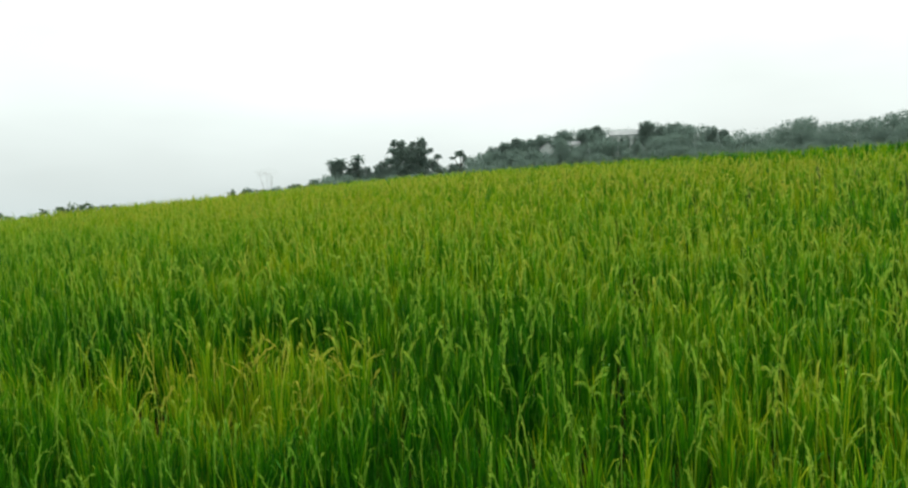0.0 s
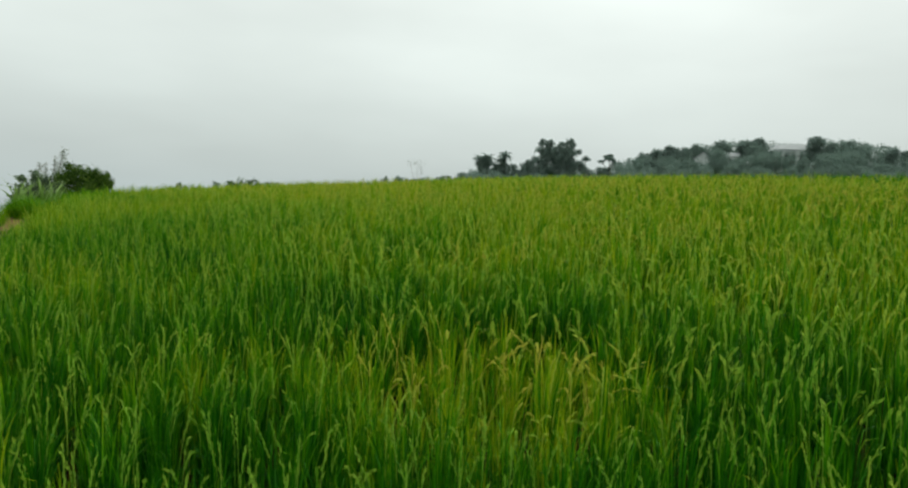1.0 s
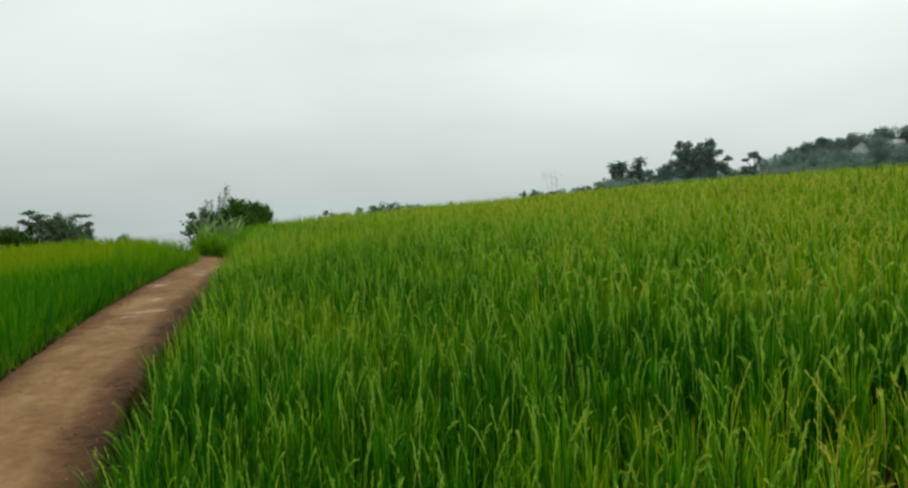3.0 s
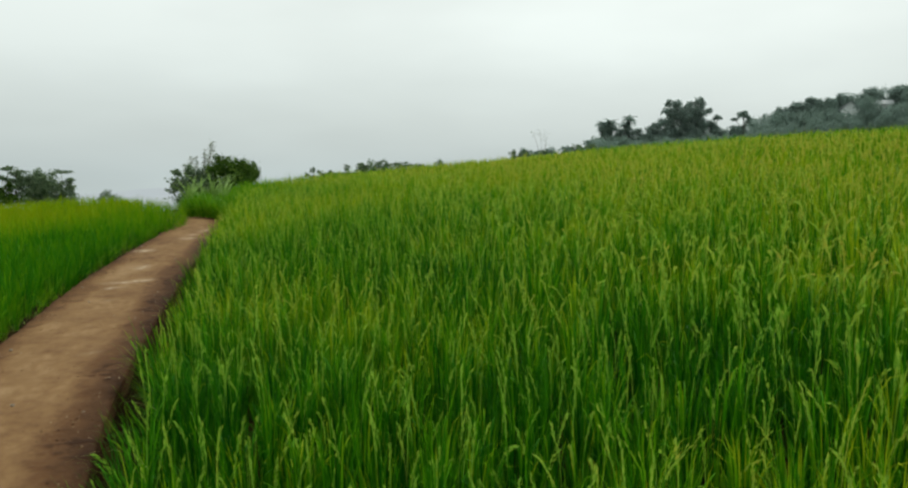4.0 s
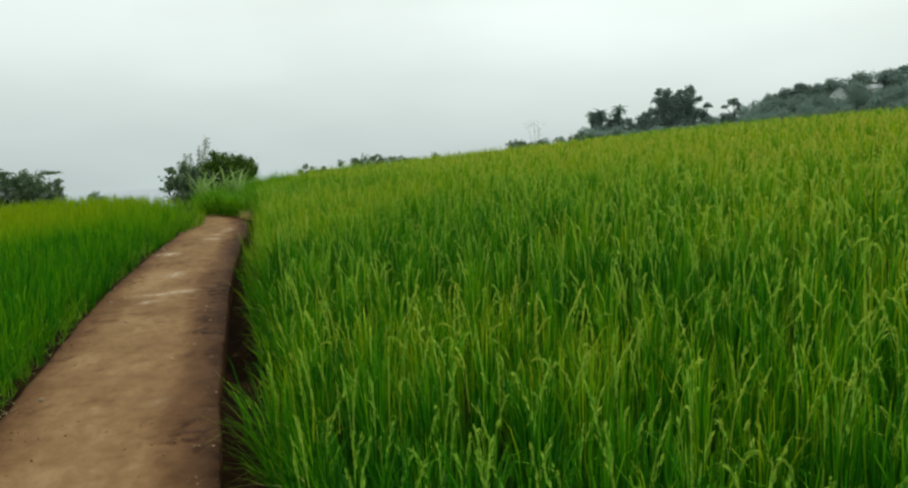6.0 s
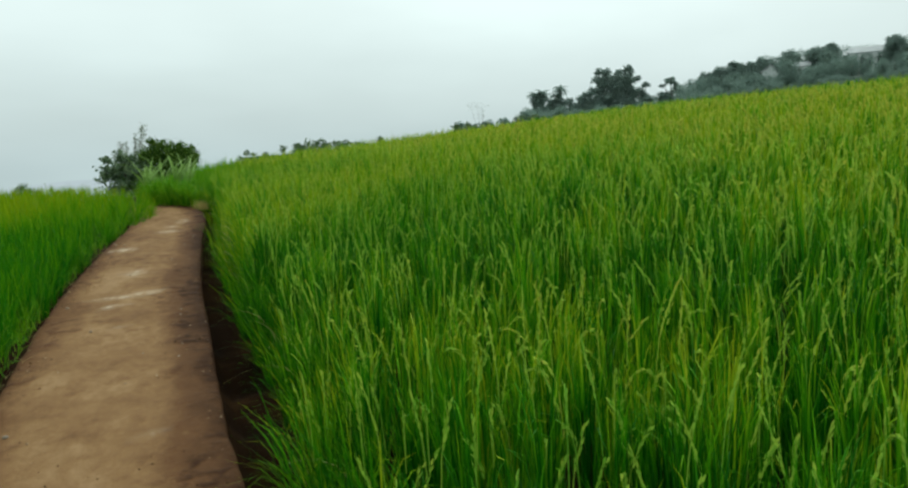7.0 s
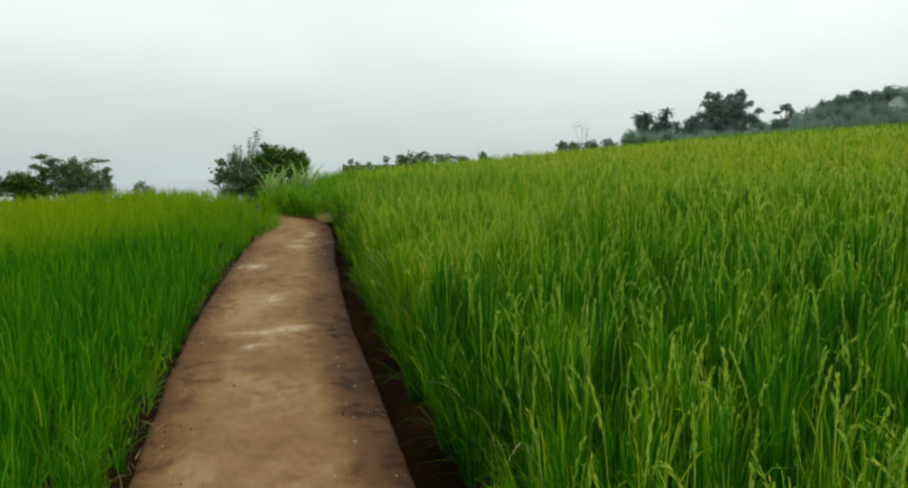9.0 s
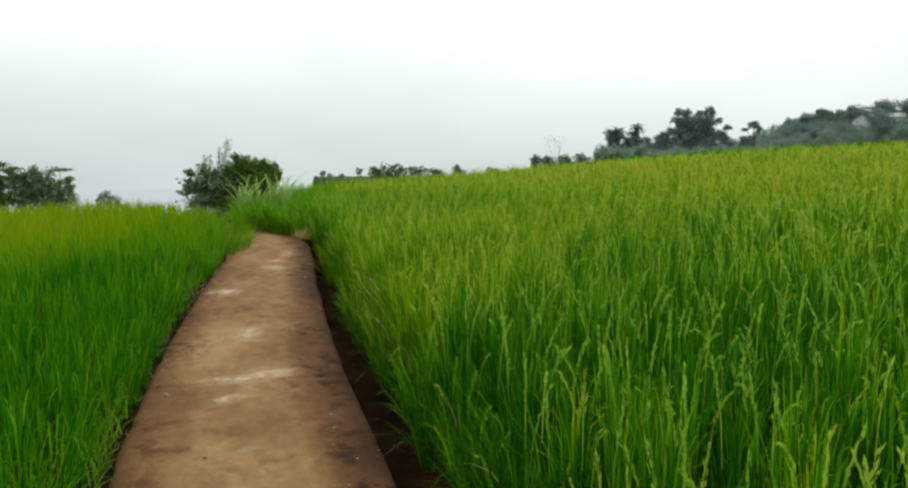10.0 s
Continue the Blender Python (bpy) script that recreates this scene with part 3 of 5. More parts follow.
cl = along(CENTRE)
joints = [np.interp(v, CENTRE[:76, 1], cl[:76]) for v in (-12.0, -7.6, -3.9, -0.2, 7.18, 13.9)]
joints += [joints[-1] + 3.6, joints[-1] + 7.4]
for a, b in zip(joints[:-1], joints[1:]):
    ss = np.linspace(a + 0.003, b - 0.003, max(4, int((b - a) / 0.09)))
    px, py = np.interp(ss, cl, CENTRE[:, 0]), np.interp(ss, cl, CENTRE[:, 1])
    tx, ty = np.gradient(px), np.gradient(py)
    tl = np.hypot(tx, ty)
    tx, ty = tx / tl, ty / tl
    across = np.array([-1.0, -1.0, -0.985, -0.93, -0.8, -0.6, -0.4, -0.2, 0.0, 0.2, 0.4, 0.6, 0.8, 0.93, 0.985, 1.0, 1.0])
    rowsv, side_v, scuff_v = [], [], []
    for i in range(len(ss)):
        edge_l = float(np.interp(py[i], EDGE_Y, EDGE_L)) + HALF * (0.025 * noise.noise((px[i], py[i] * 1.7, 3)) + 0.02 * noise.noise((px[i], py[i] * 9, 5)))
        edge_r = float(np.interp(py[i], EDGE_Y, EDGE_R)) + HALF * (0.025 * noise.noise((px[i] + 9, py[i] * 1.3, 1)) + 0.022 * noise.noise((px[i], py[i] * 8, 8)))
        for k, v in enumerate(across):
            w = v * (edge_l if v < 0 else edge_r)
            X, Y = px[i] + ty[i] * w, py[i] - tx[i] * w
            z = float(path_z(min(py[i], 16.5)))
            if k in (0, len(across) - 1):
                z -= 0.17 if v < 0 else 0.26
            else:
                z -= 0.012 * v * v + (0.03 if abs(v) > 0.99 else 0.009 if abs(v) > 0.98 else 0)
                z += 0.010 * noise.noise((X * 1.6, Y * 1.6, 0)) + (0.004 + 0.010 * abs(v) ** 3) * noise.noise((X * 5, Y * 9, 4))
            rowsv.append((X, Y, z))
            side_v.append(min(1.0, max(0.0, (abs(v + 0.08) - 0.45) / 0.55)) * (1.15 if v > 0 else 0.8))
            f = 0.0
            for sx, sy, sa, sb in SCUFFS:
                f = max(f, 1.3 - ((X - sx) / sa) ** 2 - ((Y - sy) / sb) ** 2)
            scuff_v.append(min(1.0, max(0.0, f)))
    m = len(across)
    base = (np.arange(len(ss) - 1)[:, None] * m + np.arange(m - 1)[None, :]).ravel()
    Q = list(np.stack([base, base + 1, base + m + 1, base + m], 1))
    part("slab", fast_mesh("slab", rowsv, Q, None, M_PATH, {"side": side_v, "scuff": scuff_v}), path)


# ---- the rice ----
def scatter(x0, x1, y0, y1, gap, keep, seed):
    r = np.random.default_rng(seed)
    X, Y = np.meshgrid(np.arange(x0, x1, gap), np.arange(y0, y1, gap))
    X, Y = X.ravel() + r.uniform(-0.38, 0.38, X.size) * gap, Y.ravel() + r.uniform(-0.38, 0.38, Y.size) * gap
    ok = keep(X, Y)
    return X[ok], Y[ok]


def patchy(x, y, scale, seed):
    """Smooth noise between about 0 and 1."""
    v = np.zeros_like(x)
    r = np.random.default_rng(seed)
    for k in range(9):
        a, f, ph = r.uniform(0, 6.28), r.uniform(0.6, 2.6) / scale, r.uniform(0, 6.28)
        v += np.sin((x * np.cos(a) + y * np.sin(a)) * f * 3.0 + ph + 1.4 * np.sin((x * np.sin(a) - y * np.cos(a)) * f * 1.9 + ph)) / 9
    return np.clip(0.5 + v * 1.3, 0, 1)


def thick_right(X, Y):
    return Y > -7.8 + 0.28 * np.maximum(X - 2.9, 0)


def thick_left(X, Y):
    return (X > -0.52 * Y - 2.6) & (Y > -2)


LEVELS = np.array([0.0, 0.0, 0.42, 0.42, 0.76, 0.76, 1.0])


def crop(name, zones, inside, z_base, height, per_mat, ripe_of, seed, label, width=0.0088, lean=0.055, spread=0.050, edge=0.80, edge_lean=0.30, flags=0.36, thick=thick_right, tip_ripe_shade=0.36, uneven=0.30, dips=None):
    """A stand of rice in hills; each zone: box, gap, leaves to a hill, width factor, distance from the path from and to."""
    Vs, Qs, Ts, Rs, off = [], [], [], [], 0
    for k, (x0, x1, y0, y1, gap, leaves, wide, d0, d1) in enumerate(zones):
        def keep(X, Y):
            d = np.maximum(np.abs(beside(X, Y)[0]), 0.62 * (np.hypot(X - 1.0, Y) - 5))
            return (d >= d0 - 0.06) & (d < d1 + 0.06) & inside(X, Y) & ((leaves == 16) | (thick(X, Y) == (leaves != 15)))
        X, Y = scatter(x0, x1, y0, y1, gap, keep, seed + k)
        r = np.random.default_rng(seed + 50 + k)
        n = len(X) * leaves
        hx, hy = np.repeat(X, leaves), np.repeat(Y, leaves)
        stand = 1 + uneven * (patchy(X, Y, 0.55, seed + 3) - 0.5)
        if dips:
            stand = stand * (1 - dips(X, Y))
        vigour = np.repeat(stand * r.normal(1, 0.08, len(X)), leaves)
        way = r.uniform(0, 2 * np.pi, n)
        rad = spread * (1 + 0.5 * (wide - 1)) * np.sqrt(r.uniform(0, 1, n))
        bx, by = hx + np.cos(way) * rad, hy + np.sin(way) * rad
        hgt = height * vigour * (0.45 + 0.55 * r.uniform(0, 1, n) ** 1.2)
        tall = r.uniform(0, 1, n)
        le = lean * (0.25 + 1.5 * r.uniform(0, 1, n) ** 1.6)
        dr = np.where(tall > 0.86, r.uniform(0.05, 0.20, n), r.uniform(0, 0.05, n))
        sd = beside(X, Y)[0]
        rim0 = edge + np.where(sd > 0, ditch_wide(Y), 0)
        rim = np.repeat(np.exp(-np.maximum(np.abs(sd) - rim0, 0) / 0.16), leaves)
        out_way = np.repeat(np.where(sd > 0, np.pi, 0.0), leaves)
        turn = r.uniform(0, 1, n) < 0.75 * rim
        way = np.where(turn, out_way + r.normal(0, 0.7, n), way)
        le = le + np.where(turn, rim * edge_lean * r.uniform(0.2, 1.0, n), 0)
        dr = dr + np.where(turn, rim * edge_lean * 0.5 * r.uniform(0, 1.0, n) ** 2, 0)
        root = np.stack([bx, by, z_base(hx, hy) - 0.02], 1)
        V, Q, T, idx = blades(root, hgt, way, le, dr, width * wide * r.uniform(0.7, 1.35, n), r.normal(0, 0.5, n))
        rp = np.repeat(ripe_of(X, Y) + r.normal(0, 0.11, len(X)), leaves) + r.normal(0, 0.04, n)
        Vs.append(V)
        Qs.append(Q + off)
        Ts.append(T + off)
        # riper tips, and shade low in the stand painted down each blade
        Rs.append(rp[idx] + tip_ripe_shade * (np.tile(LEVELS, n) - 0.6))
        off += len(V)
        # flag leaves and drooping heads at the top of the plants: short, arched and lighter
        nf = max(3, int(leaves * flags))
        n = len(X) * nf
        hx, hy = np.repeat(X, nf), np.repeat(Y, nf)
        vig = np.repeat(stand * r.normal(1, 0.06, len(X)), nf)
        way = r.uniform(0, 2 * np.pi, n)
        rad = spread * (1 + 0.5 * (wide - 1)) * 1.25 * np.sqrt(r.uniform(0, 1, n))
        rimf = np.repeat(np.exp(-np.maximum(np.abs(sd) - rim0, 0) / 0.16), nf)
        turn = r.uniform(0, 1, n) < 0.75 * rimf
        ow = np.repeat(np.where(sd > 0, np.pi, 0.0), nf)
        way = np.where(turn, ow + r.normal(0, 0.7, n), way)
        shift = np.where(turn, rimf * edge_lean * 0.35, 0)
        root = np.stack([hx + np.cos(way) * (rad + shift), hy + np.sin(way) * (rad + shift), z_base(hx, hy) + height * vig * r.uniform(0.42, 0.60, n) - shift * 0.3], 1)
        V, Q, T, idx = blades(root, height * vig * r.uniform(0.32, 0.54, n), way, height * (0.02 + 0.14 * r.uniform(0, 1, n) ** 1.8) + shift * 0.5, height * 0.34 * r.uniform(0, 1, n) ** 2.0 * (0.4 + flags),
                              width * wide * r.uniform(0.6, 1.1, n), r.normal(0, 0.6, n))
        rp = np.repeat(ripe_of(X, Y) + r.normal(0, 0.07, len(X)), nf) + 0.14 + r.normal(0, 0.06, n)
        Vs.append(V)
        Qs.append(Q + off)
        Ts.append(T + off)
        # the flag leaves get the same tip ripeness and painted shade
        Rs.append(rp[idx] + tip_ripe_shade * (np.tile(LEVELS, n) - 0.6))
        off += len(V)
    ob = part(name, fast_mesh(name, np.concatenate(Vs), np.concatenate(Qs), np.concatenate(Ts), per_mat, {"ripe": np.concatenate(Rs)}))
    return tagged(ob, label, "rice", kind="stuff")


def in_right(X, Y):
    s, at = beside(X, Y)
    wedge = (Y > -15) & ((Y < 16) | (X > 0.5))
    mound = (Y > 16.6) & (X < 1.35 + 0.10 * (Y - 17))
    return (s > 0.81 + ditch_wide(at) + 0.045 * np.sin(at * 1.9) + 0.035 * np.sin(at * 4.7)) & wedge & ~mound


def in_left(X, Y):
    s, at = beside(X, Y)
    return (s < -0.74 + 0.04 * np.sin(at * 2.7) + 0.50 * step(12.3, 15.6, at)) & (Y > -15) & (Y < 21.6 + 0.35 * np.sin(X * 1.3) - 0.1 * X)


def ripe_right(X, Y):
    base = 0.16 * (patchy(X, Y, 0.7, 21) - 0.5) + 0.02 + 0.30 * patchy(X, Y, 3.2, 5) ** 1.3 + 0.33 * step(2, 11, X - 1 + 0.12 * (Y + 3)) * (0.5 + 0.5 * step(-3, 5, Y)) - 0.36 * step(20, 42, np.hypot(X, Y)) + 0.11 * step(3.5, 8, Y + 0.55 * X - 2) + 0.07 * step(1, 6, Y) * (1 - step(1.5, 3.2, X)) - 0.12 * np.exp(-((X - 3.4) / 1.9) ** 2 - ((Y - 2.6) / 2.2) ** 2) - 0.09 * (1 - step(-2.5, 1.5, Y)) * (1 - step(9, 13, X))
    yellow = 1.15 * np.exp(-(((X - 4.85) / 1.1) ** 2 + ((Y + 2.2) / 0.95) ** 2) ** 2)
    for px, py, a, w in ((7.1, -5.0, 0.45, 0.7), (8.4, -2.0, 0.4, 1.0), (6.3, 1.0, 0.35, 0.9), (2.2, -2.7, 0.3, 0.5), (1.9, 2.2, 0.35, 0.6), (5.1, 1.5, 0.3, 0.7)):
        yellow = yellow + a * np.exp(-((X - px) / w) ** 2 - ((Y - py) / w) ** 2)
    return base + (0.62 + 0.3 * np.sin(X * 9) * np.sin(Y * 11)) * yellow


def sunken(X, Y):
    """Hollows where the ripest plants have sagged."""
    ripest = np.exp(-(((X - 4.85) / 1.3) ** 2 + ((Y + 2.2) / 1.1) ** 2) ** 2)
    return ripest * (0.05 + 0.30 * step(0.52, 0.70, patchy(X, Y, 0.38, 61)))


def ripe_left(X, Y):
    return 0.08 + 0.20 * patchy(X, Y, 2.6, 11) + 0.58 * step(9, 14.5, Y + 0.25 * X + 1.0 * np.sin(X * 0.8)) * (0.5 + 0.5 * step(0.6, 3.2, -X))


z_right = lambda X, Y: ground_z(X, Y)
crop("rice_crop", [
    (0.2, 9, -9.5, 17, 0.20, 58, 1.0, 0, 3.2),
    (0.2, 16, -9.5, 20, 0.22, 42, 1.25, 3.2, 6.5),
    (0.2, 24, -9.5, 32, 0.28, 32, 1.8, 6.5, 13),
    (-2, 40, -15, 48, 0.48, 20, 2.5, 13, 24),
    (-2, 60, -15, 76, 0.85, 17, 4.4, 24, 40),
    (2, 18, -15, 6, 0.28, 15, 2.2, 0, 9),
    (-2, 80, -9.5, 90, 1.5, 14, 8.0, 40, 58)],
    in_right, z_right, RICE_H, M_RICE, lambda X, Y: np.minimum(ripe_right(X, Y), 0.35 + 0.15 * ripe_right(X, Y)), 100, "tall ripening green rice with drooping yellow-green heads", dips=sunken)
crop("young_rice_crop", [
    (-5, 1.5, -2, 17.5, 0.15, 17, 1.0, 0, 3.0),
    (-9, 1.0, -2, 20, 0.20, 18, 1.2, 3.0, 6.0),
    (-16, 1.0, -2, 24, 0.23, 18, 1.35, 6.0, 14),
    (-14, 6.5, -15, 24, 0.31, 15, 3.0, 0, 9),
    (-40, 6.0, -15, 30, 0.8, 16, 4.2, 9, 30)],
    in_left, z_right, YOUNG_H * 1.05, M_RICE_YOUNG, ripe_left, 300, "dense young bright green rice, yellower towards its far edge", width=0.010, lean=0.09, spread=0.05, edge=0.70, edge_lean=0.10, flags=0.25, thick=thick_left, tip_ripe_shade=0.12, uneven=0.08)


def panicles(name, x0, x1, y0, y1, gap, d0, d1, grains, grain, seed):
    """Seed heads: a thin arching stem with rows of grains along its upper part."""
    def keep(X, Y):
        d = np.abs(beside(X, Y)[0])
        return (d >= d0) & (d < d1) & in_right(X, Y) & thick_right(X, Y)
    X, Y = scatter(x0, x1, y0, y1, gap, keep, seed)
    r = np.random.default_rng(seed + 1)
    n = len(X)
    way = r.uniform(0, 2 * np.pi, n)
    h = RICE_H * r.uniform(0.88, 1.13, n) * (0.90 + 0.20 * patchy(X, Y, 0.55, 103)) * (1 - 0.9 * sunken(X, Y))
    root = np.stack([X, Y, ground_z(X, Y)], 1)
    ripe_v = np.clip(ripe_right(X, Y), 0, 1)
    reach = r.uniform(0.015, 0.09, n) * (1 + 1.6 * ripe_v)
    fall = (0.13 + 0.26 * ripe_v) * r.uniform(0, 1, n) ** 1.9
    dx, dy = np.cos(way), np.sin(way)

    def at(t):
        bend = np.maximum(t - 0.55, 0) / 0.45
        o = 0.04 * t + reach * bend ** 1.6
        u = h * t - fall * bend ** 2.4
        return np.stack([root[:, 0] + dx * o, root[:, 1] + dy * o, root[:, 2] + u], -1)

    rows = []
    for t in (0.45, 0.70, 0.82, 0.92, 1.0):
        c = at(np.full(n, t))
        side = np.stack([-dy, dx, np.zeros(n)], 1) * (0.0009 + 0.05 * grain * (t < 0.99))
        rows += [c - side, c + side]
    k = len(rows)
    V = [np.stack(rows, 1).reshape(-1, 3)]
    b = np.arange(n)[:, None] * k
    Q = [np.concatenate([b + np.array([[2 * i, 2 * i + 1, 2 * i + 3, 2 * i + 2]]) for i in range(4)])]
    R = [np.repeat(ripe_right(X, Y) + r.normal(0, 0.08, n), k)]
    off = n * k
    base = ripe_right(X, Y)
    for g in range(grains):
        t = 0.74 + 0.27 * (g + r.uniform(0, 1, n)) / grains
        c = at(t)
        ahead = at(t + 0.03) - c
        ahead /= np.linalg.norm(ahead, axis=1, keepdims=True)
        out = r.normal(0, 1, (n, 3))
        out -= ahead * (out * ahead).sum(1, keepdims=True)
        out /= np.linalg.norm(out, axis=1, keepdims=True)
        c = c + out * grain * r.uniform(0.05, 0.34, (n, 1))
        along_g = (ahead + 0.16 * out) * grain
        wide_g = np.cross(ahead, out) * grain * 0.16
        V.append(np.stack([c - along_g * 0.5, c + wide_g, c + along_g * 0.6, c - wide_g], 1).reshape(-1, 3))
        Q.append(np.arange(n)[:, None] * 4 + np.array([[0, 1, 2, 3]]) + off)
        R.append(np.repeat(base + r.normal(0.04, 0.08, n), 4))
        off += n * 4
    ob = part(name, fast_mesh(name, np.concatenate(V), np.concatenate(Q), None, M_PANICLE, {"ripe": np.concatenate(R)}))
    return tagged(ob, "drooping yellow-green rice seed heads above the leaves", "rice", kind="stuff")


panicles("rice_seed_heads", 0.4, 12, -9, 18, 0.15, 0, 4.2, 15, 0.030, 500)
panicles("rice_seed_heads", 0.6, 22, -8, 24, 0.175, 4.2, 11.0, 8, 0.056, 510)
panicles("rice_seed_heads", 0.6, 34, -6, 38, 0.33, 11.0, 26.0, 6, 0.088, 520)


# ---- grass along the ditch, straw and pebbles ----
def fringe():
    """Pale dry grass that hangs from the field's edge over the ditch."""
    r = np.random.default_rng(31)
    n = 46
    at = r.uniform(-4, 15.0, n)
    cx = np.interp(at, CENTRE[:85, 1], CENTRE[:85, 0])
    X, Y = cx + r.uniform(0.86, 0.96, n) + ditch_wide(at), at
    root = np.stack([X, Y, ground_z(X, Y) + 0.08], 1)
    V, Q, T, _ = blades(root, r.uniform(0.40, 0.62, n), np.pi + r.normal(0.35, 0.4, n), r.uniform(0.22, 0.40, n), r.uniform(0.08, 0.30, n), r.uniform(0.010, 0.019, n), r.normal(0, 0.5, n), (0, 0.3, 0.55, 0.72, 0.84, 0.93, 1.0))
    tagged(part("dry_grass_fringe", fast_mesh("dry_grass_fringe", V, Q, T, M_STRAW)), "pale dry grass hanging over the ditch", "grass", kind="stuff")
    n = 5200
    at = r.uniform(-5, 15.4, n)
    cx = np.interp(at, CENTRE[:85, 1], CENTRE[:85, 0])
    X, Y = cx + r.uniform(0.83, 1.10, n) + ditch_wide(at), at
    root = np.stack([X, Y, ground_z(X, Y)], 1)
    V, Q, T, _ = blades(root, r.uniform(0.22, 0.62, n), np.pi + r.normal(0.1, 0.8, n), r.uniform(0.05, 0.30, n), r.uniform(0.0, 0.22, n), r.uniform(0.006, 0.012, n), r.normal(0, 0.6, n), (0, 0.3, 0.55, 0.75, 0.9, 1.0))
    ripe = np.full(len(V), 0.26)
    tagged(part("rice_rim", fast_mesh("rice_rim", V, Q, T, M_RICE, {"ripe": ripe})), "green rice leaves drooping over the edge of the ditch", "rice", kind="stuff")
    n = 4200
    at = r.uniform(-5, 15.6, n)
    cx = np.interp(at, CENTRE[:85, 1], CENTRE[:85, 0])
    left = r.uniform(0, 1, n) < 0.62
    s = np.where(left, r.uniform(-0.92, -0.72, n), r.uniform(0.84, 1.02, n) + ditch_wide(at))
    X, Y = cx + s, at
    root = np.stack([X, Y, ground_z(X, Y)], 1)
    V, Q, T, _ = blades(root, r.uniform(0.10, 0.34, n), r.uniform(0, 6.28, n), r.uniform(0.03, 0.18, n), r.uniform(0, 0.10, n), r.uniform(0.005, 0.011, n), r.normal(0, 0.6, n))
    tagged(part("verge_grass", fast_mesh("verge_grass", V, Q, T, M_GRASS)), "short green grass along both edges of the path", "grass", kind="stuff")


fringe()


def straw_bits():
    r = np.random.default_rng(41)
    n = 170
    at = r.uniform(-3, 15, n)
    cx = np.interp(at, CENTRE[:85, 1], CENTRE[:85, 0])
    s = r.normal(-0.68, 0.05, n)
    X, Y = cx + s, at
    z = np.where(np.abs(s) < 0.66, path_z(at) + 0.004, ground_z(X, Y) + 0.012)
    root = np.stack([X, Y, z], 1)
    V, Q, T, _ = blades(root, r.uniform(0.01, 0.05, n), r.normal(1.57, 0.9, n), r.uniform(0.05, 0.20, n), np.zeros(n), r.uniform(0.002, 0.004, n), r.normal(0, 0.3, n))
    tagged(part("straw_litter", fast_mesh("straw_litter", V, Q, T, M_STRAW)), "dry straw scattered along the edges of the path", "straw", kind="stuff")


straw_bits()


def crumbs():
    """Crumbs of earth and grit trodden out along both sides of the path."""
    r = np.random.default_rng(45)
    n = 2600
    at = r.uniform(-4, 10.5, n)
    cx = np.interp(at, CENTRE[:85, 1], CENTRE[:85, 0])
    el, er = np.interp(at, EDGE_Y, EDGE_L), np.interp(at, EDGE_Y, EDGE_R)
    f = np.clip(np.abs(r.normal(0, 0.22, n)), 0.02, 0.8)
    lump = patchy(cx + at, at, 0.8, 46) > 0.42
    s = np.where(r.uniform(0, 1, n) < 0.5, -el + f, er - f)
    cx, at, s = cx[lump], at[lump], s[lump]
    n = len(s)
    size = 0.0035 + 0.006 * r.uniform(0, 1, n) ** 3
    c = np.stack([cx + s, at, path_z(at) - 0.012 * (s / HALF) ** 2 + size * 0.2], 1)
    octa = np.array([(1, 0, 0), (0, 1, 0), (-1, 0, 0), (0, -1, 0), (0, 0, 0.7), (0, 0, -0.7)])
    turn = r.uniform(0, 6.28, n)
    ring = octa[None] * r.uniform(0.6, 1.4, (n, 6, 1))
    V = np.stack([ring[..., 0] * np.cos(turn)[:, None] - ring[..., 1] * np.sin(turn)[:, None], ring[..., 0] * np.sin(turn)[:, None] + ring[..., 1] * np.cos(turn)[:, None], ring[..., 2]], -1)
    V = c[:, None] + V * size[:, None, None]
    faces = np.array([(0, 1, 4), (1, 2, 4), (2, 3, 4), (3, 0, 4), (1, 0, 5), (2, 1, 5), (3, 2, 5), (0, 3, 5)])
    T = (np.arange(n)[:, None, None] * 6 + faces[None]).reshape(-1, 3)
    tagged(part("earth_crumbs", fast_mesh("earth_crumbs", V.reshape(-1, 3), None, T, M_CRUMB, smooth=False)), "brown crumbs of earth and grit along the sides of the path", "earth", kind="stuff")


crumbs()


def pebble_mesh(seed):
    bm = bmesh.new()
    bmesh.ops.create_icosphere(bm, subdivisions=1, radius=1)
    for v in bm.verts:
        v.co *= 1 + 0.25 * noise.noise(v.co * 1.3 + Vector((seed * 3.1, 0, 0)))
        v.co.z *= 0.55
    me = bpy.data.meshes.new("pebble")
    bm.to_mesh(me)
    bm.free()
    me.materials.append(M_STONE)
    return me


